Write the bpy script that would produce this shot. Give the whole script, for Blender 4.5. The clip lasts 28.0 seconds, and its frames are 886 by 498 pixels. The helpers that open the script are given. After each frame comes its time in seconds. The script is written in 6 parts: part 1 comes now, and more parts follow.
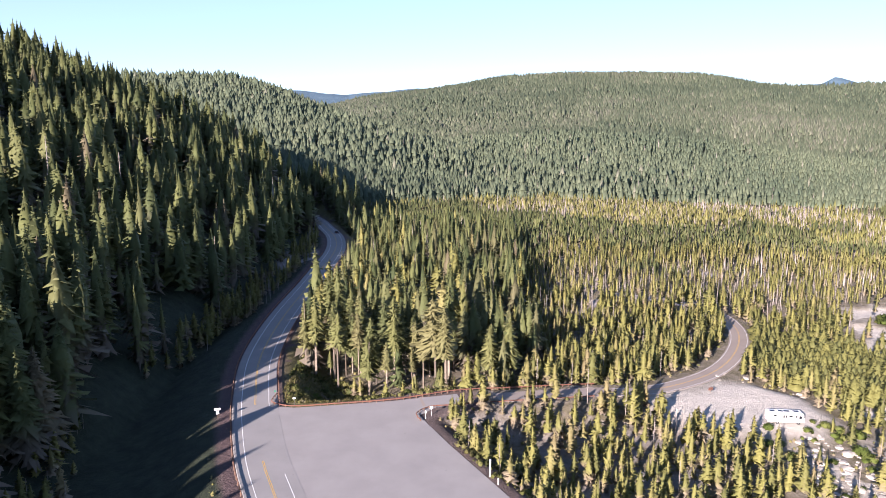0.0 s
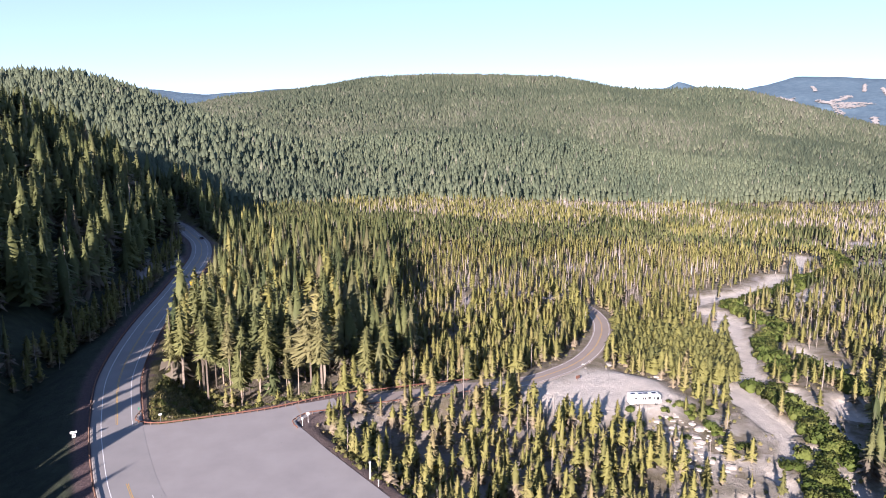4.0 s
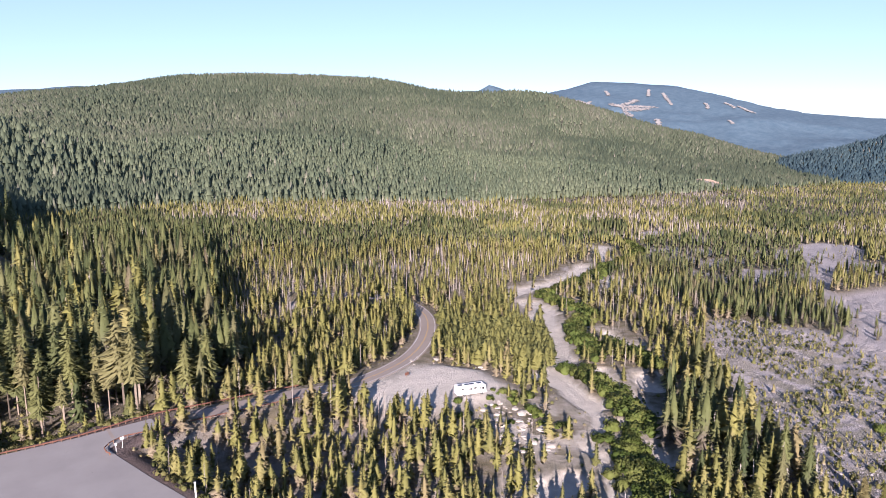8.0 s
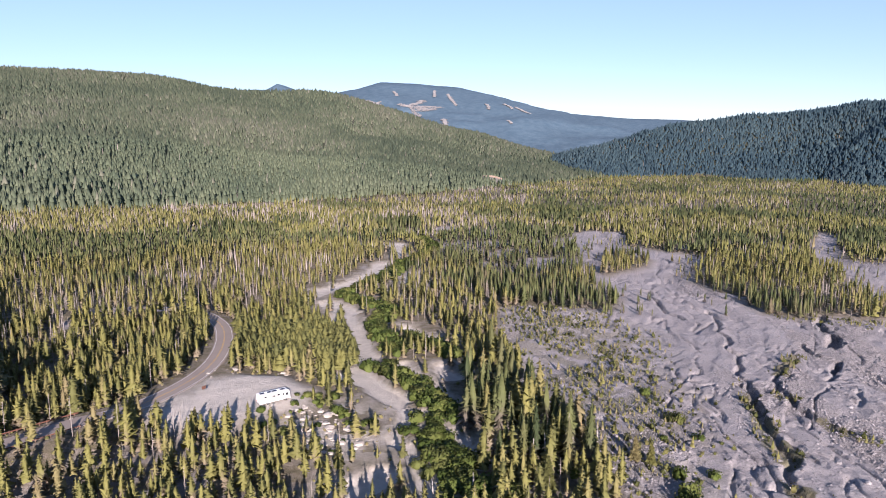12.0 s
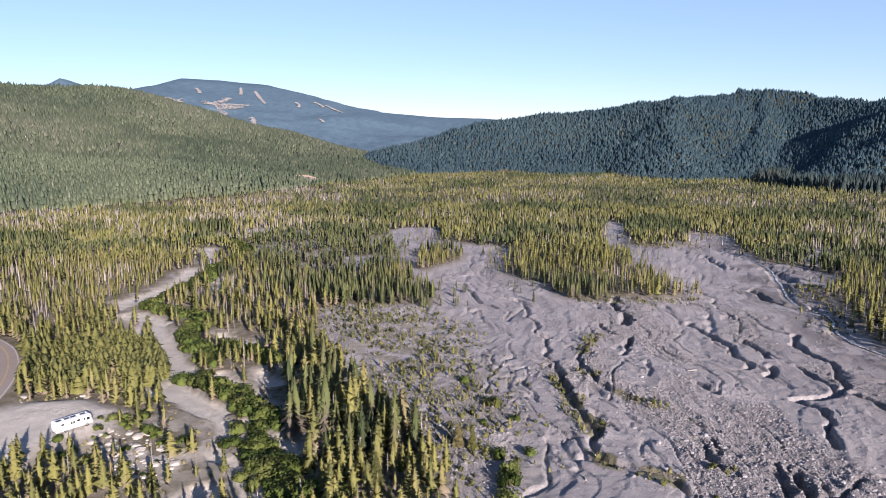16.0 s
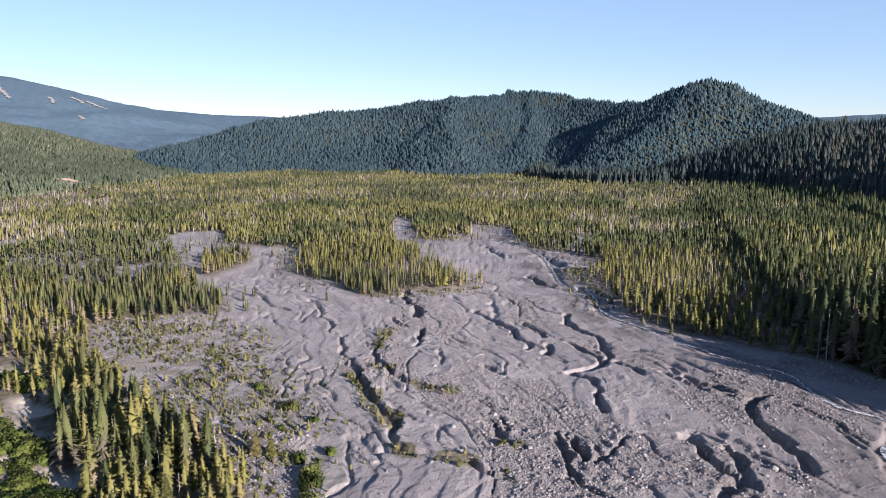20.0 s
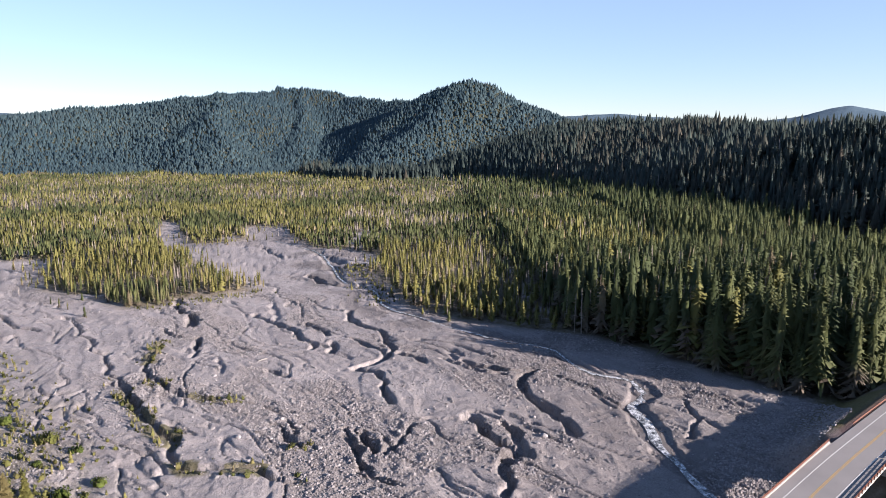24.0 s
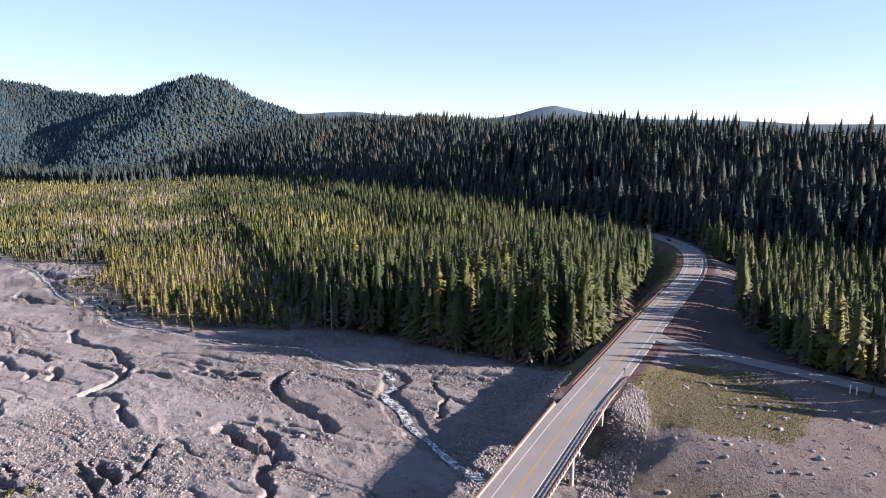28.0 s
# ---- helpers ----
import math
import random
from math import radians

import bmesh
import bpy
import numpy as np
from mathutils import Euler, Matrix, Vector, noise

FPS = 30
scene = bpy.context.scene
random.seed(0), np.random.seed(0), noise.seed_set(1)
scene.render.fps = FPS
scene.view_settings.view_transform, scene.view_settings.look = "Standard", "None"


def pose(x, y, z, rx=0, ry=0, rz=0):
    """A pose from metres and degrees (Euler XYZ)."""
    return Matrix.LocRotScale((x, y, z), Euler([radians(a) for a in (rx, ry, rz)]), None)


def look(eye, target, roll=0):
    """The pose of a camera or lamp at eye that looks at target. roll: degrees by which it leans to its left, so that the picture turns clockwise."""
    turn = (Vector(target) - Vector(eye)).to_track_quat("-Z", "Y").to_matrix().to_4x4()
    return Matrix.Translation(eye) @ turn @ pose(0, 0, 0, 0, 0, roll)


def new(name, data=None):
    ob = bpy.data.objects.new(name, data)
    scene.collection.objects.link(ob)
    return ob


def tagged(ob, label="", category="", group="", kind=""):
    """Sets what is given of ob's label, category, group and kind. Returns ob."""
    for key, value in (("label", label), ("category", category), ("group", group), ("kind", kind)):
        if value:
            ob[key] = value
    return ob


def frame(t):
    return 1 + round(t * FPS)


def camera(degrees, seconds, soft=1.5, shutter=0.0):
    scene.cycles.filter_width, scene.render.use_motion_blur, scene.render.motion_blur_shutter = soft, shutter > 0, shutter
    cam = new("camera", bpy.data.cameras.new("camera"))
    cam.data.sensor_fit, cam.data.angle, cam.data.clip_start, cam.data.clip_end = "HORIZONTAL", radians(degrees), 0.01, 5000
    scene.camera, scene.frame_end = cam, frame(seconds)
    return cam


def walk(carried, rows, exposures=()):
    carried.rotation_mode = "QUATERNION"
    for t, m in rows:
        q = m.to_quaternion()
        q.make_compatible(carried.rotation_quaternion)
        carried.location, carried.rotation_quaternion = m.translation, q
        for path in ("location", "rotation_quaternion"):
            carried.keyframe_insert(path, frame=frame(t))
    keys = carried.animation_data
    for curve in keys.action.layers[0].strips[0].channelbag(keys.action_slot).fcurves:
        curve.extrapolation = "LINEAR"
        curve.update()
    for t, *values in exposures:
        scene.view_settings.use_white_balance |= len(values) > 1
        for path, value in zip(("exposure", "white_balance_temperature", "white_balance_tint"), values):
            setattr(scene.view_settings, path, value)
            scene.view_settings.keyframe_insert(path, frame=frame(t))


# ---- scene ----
cam = camera(64.2, 28.0, soft=0.9)
# A hovering drone that turns on the spot: seconds, heading, pitch, roll in degrees
TURN = (
    (0.0, -0.00, -9.95, -0.07),
    (0.5, -1.28, -9.93, -0.07),
    (1.0, -2.59, -9.93, -0.08),
    (1.5, -3.92, -9.93, -0.07),
    (2.0, -5.24, -9.92, -0.06),
    (2.5, -6.55, -9.90, -0.07),
    (4.5, -11.73, -9.84, -0.10),
    (5.0, -13.13, -9.83, -0.11),
    (5.5, -14.84, -9.82, -0.11),
    (6.0, -16.79, -9.81, -0.12),
    (6.5, -18.74, -9.79, -0.13),
    (7.0, -20.74, -9.77, -0.14),
    (7.5, -22.77, -9.77, -0.10),
    (8.0, -24.78, -9.75, -0.12),
    (8.5, -26.88, -9.74, -0.11),
    (9.0, -29.00, -9.73, -0.11),
    (9.5, -31.12, -9.72, -0.09),
    (10.0, -33.24, -9.73, -0.06),
    (10.5, -35.31, -9.74, -0.06),
    (11.0, -37.39, -9.74, -0.03),
    (11.5, -39.37, -9.74, 0.00),
    (12.0, -41.33, -9.75, -0.02),
    (12.5, -43.34, -9.75, -0.01),
    (13.0, -45.38, -9.75, 0.01),
    (13.5, -47.46, -9.79, 0.04),
    (15.5, -54.32, -9.84, 0.05),
    (16.0, -56.27, -9.86, 0.04),
    (16.5, -58.38, -9.89, 0.00),
    (17.0, -60.50, -9.90, 0.01),
    (17.5, -62.62, -9.90, 0.01),
    (18.0, -64.77, -9.93, -0.05),
    (18.5, -66.92, -9.96, -0.07),
    (19.0, -69.06, -9.98, -0.04),
    (19.5, -71.20, -9.99, -0.03),
    (20.0, -73.38, -10.00, -0.06),
    (20.5, -75.50, -10.01, -0.12),
    (21.0, -77.71, -10.00, -0.09),
    (21.5, -80.14, -9.99, -0.12),
    (22.0, -82.85, -10.00, -0.13),
    (22.5, -85.65, -10.06, -0.13),
    (24.5, -93.15, -10.15, -0.20),
    (25.0, -95.26, -10.16, -0.23),
    (25.5, -97.75, -10.17, -0.20),
    (26.0, -100.45, -10.19, -0.19),
    (26.5, -103.36, -10.21, -0.19),
    (27.0, -106.28, -10.22, -0.19),
    (27.5, -109.20, -10.23, -0.23),
    (28.0, -112.10, -10.25, -0.27),
)
CAM_Z = 75.0
walk(cam, [(t, pose(0, 0, CAM_Z, 90 + p, r, h)) for t, h, p, r in TURN], (
    (0.0, 1.33, 5950, 25), (6.0, 1.12, 5900, 27), (11.0, 0.86, 5850, 26), (17.0, 0.73, 5850, 21), (22.0, 0.87, 5950, 20), (28.0, 1.1, 6200, 23)))

# ---- light ----
SUN_HEADING, SUN_HEIGHT = 149.5, 18.5
world = bpy.data.worlds.new("sky")
scene.world = world
world.use_nodes = True
_wn = world.node_tree
_sky = _wn.nodes.new("ShaderNodeTexSky")
_sky.sky_type, _sky.sun_disc = "NISHITA", False
_sky.sun_elevation, _sky.sun_rotation = radians(SUN_HEIGHT), radians(-SUN_HEADING)
_sky.air_density, _sky.dust_density, _sky.ozone_density, _sky.altitude = 0.9, 0.0, 2.0, 1300
_wn.nodes["Background"].inputs[1].default_value = 0.088
_mix = _wn.nodes.new("ShaderNodeMix")
_mix.data_type = "RGBA"
_dir = _wn.nodes.new("ShaderNodeTexCoord")
_xyz = _wn.nodes.new("ShaderNodeSeparateXYZ")
_veil = _wn.nodes.new("ShaderNodeMapRange")
_wn.links.new(_dir.outputs["Generated"], _xyz.inputs[0])
_wn.links.new(_xyz.outputs[2], _veil.inputs[0])
_veil.interpolation_type = "SMOOTHSTEP"
_veil.inputs[1].default_value, _veil.inputs[2].default_value, _veil.inputs[3].default_value, _veil.inputs[4].default_value = 0.15, 0.7, 0.42, 0.04
_wn.links.new(_veil.outputs[0], _mix.inputs[0])
_mix.inputs[7].default_value = (3.55, 4.8, 5.8, 1)
_wn.links.new(_sky.outputs[0], _mix.inputs[6])
_wn.links.new(_mix.outputs[2], _wn.nodes["Background"].inputs[0])
sun = new("sun", bpy.data.lights.new("sun", "SUN"))
sun.data.energy, sun.data.angle, sun.data.color = 7.0, radians(0.55), (1.0, 0.88, 0.72)
_a, _e = radians(SUN_HEADING), radians(SUN_HEIGHT)
_d = Vector((-math.sin(_a) * math.cos(_e), math.cos(_a) * math.cos(_e), math.sin(_e)))
sun.matrix_world = look(_d * 100, (0, 0, 0))


# ---- materials ----
def nodes_of(name):
    m = bpy.data.materials.new(name)
    m.use_nodes = True
    return m, m.node_tree, m.node_tree.nodes["Principled BSDF"]


def noise_node(nt, scale, detail=4.0, rough=0.6, coord="Object"):
    c = nt.nodes.new("ShaderNodeTexCoord")
    n = nt.nodes.new("ShaderNodeTexNoise")
    n.inputs["Scale"].default_value, n.inputs["Detail"].default_value = scale, detail
    n.inputs["Roughness"].default_value = rough
    nt.links.new(c.outputs[coord], n.inputs["Vector"])
    return n


def ramp(nt, src, stops):
    r = nt.nodes.new("ShaderNodeValToRGB")
    while len(r.color_ramp.elements) < len(stops):
        r.color_ramp.elements.new(0.5)
    for el, (p, c) in zip(r.color_ramp.elements, stops):
        el.position, el.color = p, (*c, 1)
    nt.links.new(src, r.inputs[0])
    return r.outputs[0]


def mix(nt, fac, a, b, kind="MIX"):
    m = nt.nodes.new("ShaderNodeMix")
    m.data_type, m.blend_type = "RGBA", kind
    for src, sock in ((fac, m.inputs[0]), (a, m.inputs[6]), (b, m.inputs[7])):
        if hasattr(src, "links"):
            nt.links.new(src, sock)
        else:
            sock.default_value = (*src, 1) if isinstance(src, tuple) else src
    return m.outputs[2]


def maths(nt, op, a, b=0.0):
    m = nt.nodes.new("ShaderNodeMath")
    m.operation = op
    for src, sock in ((a, m.inputs[0]), (b, m.inputs[1])):
        if hasattr(src, "links"):
            nt.links.new(src, sock)
        else:
            sock.default_value = src
    return m.outputs[0]


def attr(nt, name):
    a = nt.nodes.new("ShaderNodeAttribute")
    a.attribute_name = name
    return a.outputs["Fac"]


def bump(nt, bsdf, height, strength, dist):
    b = nt.nodes.new("ShaderNodeBump")
    b.inputs["Strength"].default_value, b.inputs["Distance"].default_value = strength, dist
    nt.links.new(height, b.inputs["Height"])
    nt.links.new(b.outputs[0], bsdf.inputs["Normal"])


def plain(name, c1, c2=None, scale=3.0, rough=0.7, metal=0.0, relief=0.0, dist=0.02):
    m, nt, b = nodes_of(name)
    n = noise_node(nt, scale, 5.0)
    c2 = c2 or tuple(v * 0.75 for v in c1)
    nt.links.new(ramp(nt, n.outputs[0], ((0.3, c2), (0.7, c1))), b.inputs["Base Color"])
    b.inputs["Roughness"].default_value, b.inputs["Metallic"].default_value = rough, metal
    if relief:
        bump(nt, b, n.outputs[0], relief, dist)
    return m


def foliage(name, dark, light, dry, single=False, twigs=None):
    """Needles or leaves: each tree has its own tint, dry ones turn brown; twigs: colour of the bare lower boughs."""
    m, nt, b = nodes_of(name)
    if single:
        o = nt.nodes.new("ShaderNodeObjectInfo")
        tint = o.outputs["Random"]
    else:
        tint = attr(nt, "tint")
    olive = tuple(0.45 * p + 0.55 * q for p, q in zip(light, dry))
    col = ramp(nt, tint, ((0.0, dark), (0.55, light), (0.85, olive), (1.0, dry)))
    n = noise_node(nt, 0.9, 3.0)
    col = mix(nt, maths(nt, "MULTIPLY", n.outputs[0], 0.4), col, tuple(v * 0.55 for v in dark))
    if twigs:
        col = mix(nt, attr(nt, "bare"), col, twigs)
    nt.links.new(col, b.inputs["Base Color"])
    b.inputs["Roughness"].default_value = 0.75
    b.inputs["Specular IOR Level"].default_value = 0.25
    tr = nt.nodes.new("ShaderNodeBsdfTranslucent")
    nt.links.new(col, tr.inputs[0])
    ms = nt.nodes.new("ShaderNodeMixShader")
    ms.inputs[0].default_value = 0.2
    nt.links.new(b.outputs[0], ms.inputs[1])
    nt.links.new(tr.outputs[0], ms.inputs[2])
    nt.links.new(ms.outputs[0], nt.nodes["Material Output"].inputs[0])
    return m


LODGE = ((0.112, 0.118, 0.040), (0.236, 0.223, 0.066), (0.25, 0.205, 0.105))
FIR = ((0.042, 0.062, 0.025), (0.150, 0.162, 0.058), (0.17, 0.14, 0.085))
TWIGS = (0.22, 0.18, 0.125)
M_PINE = foliage("pine_needles", *LODGE, twigs=TWIGS)
M_FIR = foliage("fir_needles", *FIR, twigs=(0.13, 0.11, 0.085))
M_PINE_TALL = foliage("tall_pine_needles", (0.075, 0.092, 0.036), (0.175, 0.178, 0.062), (0.21, 0.17, 0.095), twigs=TWIGS)
M_PINE_ONE = foliage("pine_needles_single", *LODGE, single=True, twigs=TWIGS)
M_FIR_ONE = foliage("fir_needles_single", *FIR, single=True)
# hill greens carry distance haze in their colour, bluer in the second
M_HILL = foliage("hill_woods", (0.086, 0.112, 0.070), (0.150, 0.174, 0.104), (0.21, 0.21, 0.15))
M_HILL_HAZY = foliage("hazy_hill_woods", (0.044, 0.082, 0.104), (0.064, 0.110, 0.126), (0.08, 0.122, 0.13))
# darker copy of the fir needles, with the ridge's shade in its colour
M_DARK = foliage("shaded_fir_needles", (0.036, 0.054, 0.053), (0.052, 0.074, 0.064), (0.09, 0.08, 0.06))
M_WILLOW = foliage("willow_leaves", (0.055, 0.085, 0.015), (0.115, 0.145, 0.031), (0.17, 0.16, 0.05))
M_BARK = plain("bark", (0.20, 0.16, 0.12), (0.10, 0.075, 0.055), 6.0, 0.9, relief=0.5)
M_BARK_PALE = plain("pale_bark", (0.26, 0.215, 0.165), (0.15, 0.12, 0.095), 1.5, 0.9)
M_GREY = plain("dead_wood", (0.42, 0.39, 0.36), (0.24, 0.22, 0.20), 5.0, 0.9, relief=0.4)
M_GREY_STAND = plain("weathered_snag", (0.33, 0.29, 0.255), (0.20, 0.175, 0.155), 5.0, 0.9)
M_STONE = plain("boulder_stone", (0.36, 0.34, 0.34), (0.17, 0.16, 0.16), 2.0, 0.9, relief=0.6, dist=0.1)
M_RUST = plain("weathered_steel", (0.22, 0.09, 0.055), (0.12, 0.055, 0.04), 2.0, 0.8, 0.2, 0.2)
M_CONC = plain("concrete", (0.45, 0.43, 0.40), (0.33, 0.31, 0.29), 1.2, 0.85, relief=0.2)
M_WHITE = plain("white_line_paint", (0.78, 0.78, 0.76), (0.55, 0.55, 0.53), 2.5, 0.6)
M_YELLOW = plain("yellow_line_paint", (0.62, 0.36, 0.04), (0.42, 0.26, 0.06), 2.5, 0.6)


def asphalt(name, c1, c2, warm):
    m, nt, b = nodes_of(name)
    n1, n2, n3 = noise_node(nt, 0.12, 5.0), noise_node(nt, 9.0, 3.0), noise_node(nt, 0.9, 6.0, 0.75)
    col = ramp(nt, n1.outputs[0], ((0.3, c1), (0.7, c2)))
    col = mix(nt, maths(nt, "MULTIPLY", n2.outputs[0], 0.5), col, warm)
    spots = ramp(nt, n3.outputs[0], ((0.655, (0, 0, 0)), (0.70, (1, 1, 1))))
    col = mix(nt, maths(nt, "MULTIPLY", spots, 0.6), col, tuple(v * 0.35 for v in c1))
    nt.links.new(col, b.inputs["Base Color"])
    b.inputs["Roughness"].default_value = 0.85
    bump(nt, b, n2.outputs[0], 0.25, 0.02)
    return m


M_ROAD = asphalt("highway_asphalt", (0.215, 0.205, 0.20), (0.265, 0.252, 0.245), (0.165, 0.155, 0.15))
M_LOT = asphalt("old_asphalt", (0.235, 0.22, 0.215), (0.285, 0.27, 0.26), (0.18, 0.165, 0.16))
M_OLDROAD = asphalt("brown_asphalt", (0.25, 0.205, 0.175), (0.31, 0.26, 0.225), (0.19, 0.155, 0.13))


def ground_material():
    m, nt, b = nodes_of("ground")
    big, mid, fine = noise_node(nt, 0.02, 6.0), noise_node(nt, 0.25, 6.0, 0.7), noise_node(nt, 2.2, 6.0, 0.75)
    duff = ramp(nt, mid.outputs[0], ((0.25, (0.070, 0.062, 0.034)), (0.43, (0.13, 0.112, 0.070)), (0.57, (0.19, 0.163, 0.128)), (0.75, (0.30, 0.265, 0.235))))
    sand = ramp(nt, fine.outputs[0], ((0.28, (0.14, 0.128, 0.128)), (0.43, (0.30, 0.276, 0.272)), (0.58, (0.38, 0.350, 0.344)), (0.74, (0.52, 0.484, 0.474))))
    sand = mix(nt, maths(nt, "MULTIPLY", big.outputs[0], 0.6), sand, (0.37, 0.34, 0.33))
    drift = ramp(nt, noise_node(nt, 0.055, 8.0, 0.68).outputs[0], ((0.40, (0, 0, 0)), (0.60, (1, 1, 1))))
    sand = mix(nt, maths(nt, "MULTIPLY", drift, 0.48), sand, (0.225, 0.205, 0.203))
    cobble = nt.nodes.new("ShaderNodeTexVoronoi")
    cobble.inputs["Scale"].default_value = 1.5
    nt.links.new(nt.nodes["Texture Coordinate"].outputs["Object"], cobble.inputs["Vector"])
    pit = ramp(nt, cobble.outputs["Distance"], ((0.45, (0, 0, 0)), (0.65, (1, 1, 1))))
    sand = mix(nt, maths(nt, "MULTIPLY", pit, maths(nt, "ADD", 0.16, maths(nt, "MULTIPLY", attr(nt, "rubble"), 0.42))), sand, (0.15, 0.137, 0.137))
    pale = ramp(nt, mid.outputs[0], ((0.25, (0.37, 0.335, 0.295)), (0.7, (0.54, 0.495, 0.435))))
    grass = ramp(nt, fine.outputs[0], ((0.3, (0.055, 0.052, 0.022)), (0.5, (0.125, 0.112, 0.042)), (0.7, (0.20, 0.18, 0.10))))
    cinder = ramp(nt, fine.outputs[0], ((0.25, (0.048, 0.034, 0.034)), (0.75, (0.150, 0.104, 0.102))))
    # forest floor, its colour cut darker to paint in shade
    woods_shade = ramp(nt, mid.outputs[0], ((0.3, (0.018, 0.024, 0.016)), (0.7, (0.045, 0.055, 0.034))))
    # blue haze of distance is painted into the far ridges' colour
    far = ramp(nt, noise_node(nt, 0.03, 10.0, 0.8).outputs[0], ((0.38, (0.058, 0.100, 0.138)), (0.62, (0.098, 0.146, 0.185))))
    wet_shade = mix(nt, 0.6, sand, (0.06, 0.052, 0.05))
    col = duff
    for mask, c in (("woods_shade", woods_shade), ("sand", sand), ("cinder", cinder), ("grass", grass), ("pale", pale), ("wet_shade", wet_shade), ("far", far)):
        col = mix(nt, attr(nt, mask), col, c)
    nt.links.new(col, b.inputs["Base Color"])
    b.inputs["Roughness"].default_value = 0.95
    b.inputs["Specular IOR Level"].default_value = 0.2
    relief = maths(nt, "MULTIPLY", fine.outputs[0], maths(nt, "ADD", 0.7, maths(nt, "MULTIPLY", attr(nt, "rubble"), 1.5)))
    bump(nt, b, maths(nt, "ADD", relief, maths(nt, "MULTIPLY", noise_node(nt, 0.75, 5.0, 0.72).outputs[0], 1.3)), 1.0, 0.42)
    return m


M_GROUND = ground_material()


def stone_mix(name):
    """Loose stones, each with its own grey."""
    m, nt, b = nodes_of(name)
    col = ramp(nt, attr(nt, "tint"), ((0.0, (0.11, 0.101, 0.103)), (0.5, (0.215, 0.199, 0.2)), (1.0, (0.33, 0.308, 0.304))))
    n = noise_node(nt, 4.0, 4.0)
    nt.links.new(mix(nt, maths(nt, "MULTIPLY", n.outputs[0], 0.5), col, (0.2, 0.18, 0.175)), b.inputs["Base Color"])
    b.inputs["Roughness"].default_value = 0.95
    return m


# ---- small numpy tools ----
def hash2(i, j, k):
    h = (i * 374761393 + j * 668265263 + k * 974634777) & 0xFFFFFFFF
    h = ((h ^ (h >> 13)) * 1274126177) & 0xFFFFFFFF
    return ((h ^ (h >> 16)) & 0xFFFFFF) / float(0xFFFFFF)


def vnoise(x, y, k=0):
    """Smooth value noise in -1 to 1."""
    xi, yi = np.floor(x).astype(np.int64), np.floor(y).astype(np.int64)
    fx, fy = x - xi, y - yi
    fx, fy = fx * fx * (3 - 2 * fx), fy * fy * (3 - 2 * fy)
    a, b = hash2(xi, yi, k), hash2(xi + 1, yi, k)
    c, e = hash2(xi, yi + 1, k), hash2(xi + 1, yi + 1, k)
    return ((a + (b - a) * fx) * (1 - fy) + (c + (e - c) * fx) * fy) * 2 - 1


def fbm(x, y, octaves=4, k=0):
    out, amp = 0.0, 0.5
    for o in range(octaves):
        out = out + amp * vnoise(x * 2 ** o + 17.3 * o, y * 2 ** o - 9.1 * o, k + o)
        amp *= 0.5
    return out


def to_line(x, y, line, reach=None, coarse=False):
    """Distance to a polyline, the way along it, and the side (+1: left of its run). Past reach: far off, or a coarser line."""
    p = np.asarray(line, float)[:, :2]
    if reach is not None:
        (ax, ay), (bx, by) = p.min(0) - reach, p.max(0) + reach
        k = (x > ax) & (x < bx) & (y > ay) & (y < by)
        out = [np.full(x.shape, 1e4), np.zeros(x.shape), np.ones(x.shape)]
        for m, ln in ((k, p), (~k, np.concatenate([p[:-1:8], p[-1:]]) if coarse else None)):
            if ln is not None and m.any():
                for o, v in zip(out, to_line(x[m], y[m], ln)):
                    o[m] = v
        return out
    best = np.full(x.shape, 1e9)
    along, side = np.zeros(x.shape), np.ones(x.shape)
    s = 0.0
    for a, b in zip(p[:-1], p[1:]):
        v = b - a
        n = math.hypot(*v)
        u = np.clip(((x - a[0]) * v[0] + (y - a[1]) * v[1]) / (n * n), 0, 1)
        dx, dy = x - a[0] - u * v[0], y - a[1] - u * v[1]
        dd = np.hypot(dx, dy)
        k = dd < best
        best = np.where(k, dd, best)
        along = np.where(k, s + u * n, along)
        side = np.where(k, np.sign(v[0] * dy - v[1] * dx), side)
        s += n
    return best, along, side


def lengths(line):
    p = np.asarray(line, float)[:, :2]
    return np.concatenate([[0], np.cumsum(np.hypot(*np.diff(p, axis=0).T))])


def inside(x, y, poly):
    res = np.zeros(x.shape, bool)
    n = len(poly)
    for i in range(n):
        (ax, ay), (bx, by) = poly[i][:2], poly[(i + 1) % n][:2]
        if ay == by:
            continue
        c = ((ay > y) != (by > y)) & (x < (bx - ax) * (y - ay) / (by - ay) + ax)
        res ^= c
    return res


def poly_mask(x, y, poly, soft):
    """1 well inside a polygon, 0 well outside, with a soft edge."""
    dist = to_line(x, y, list(poly) + [poly[0]], soft * 2)[0]
    sd = np.where(inside(x, y, poly), dist, -dist)
    return np.clip(sd / soft * 0.5 + 0.5, 0, 1)


def smooth(u):
    u = np.clip(u, 0, 1)
    return u * u * (3 - 2 * u)


def spline(line, step):
    """A smooth run of points through a polyline."""
    p = [Vector(q) for q in line]
    p = [2 * p[0] - p[1]] + p + [2 * p[-1] - p[-2]]
    out = []
    for i in range(1, len(p) - 2):
        n = max(1, int((p[i + 1] - p[i]).length / step))
        for j in range(n):
            t = j / n
            out.append(0.5 * (2 * p[i] + (p[i + 1] - p[i - 1]) * t + (2 * p[i - 1] - 5 * p[i] + 4 * p[i + 1] - p[i + 2]) * t * t
                              + (3 * p[i] - p[i - 1] - 3 * p[i + 1] + p[i + 2]) * t ** 3))
    return out + [p[-2]]


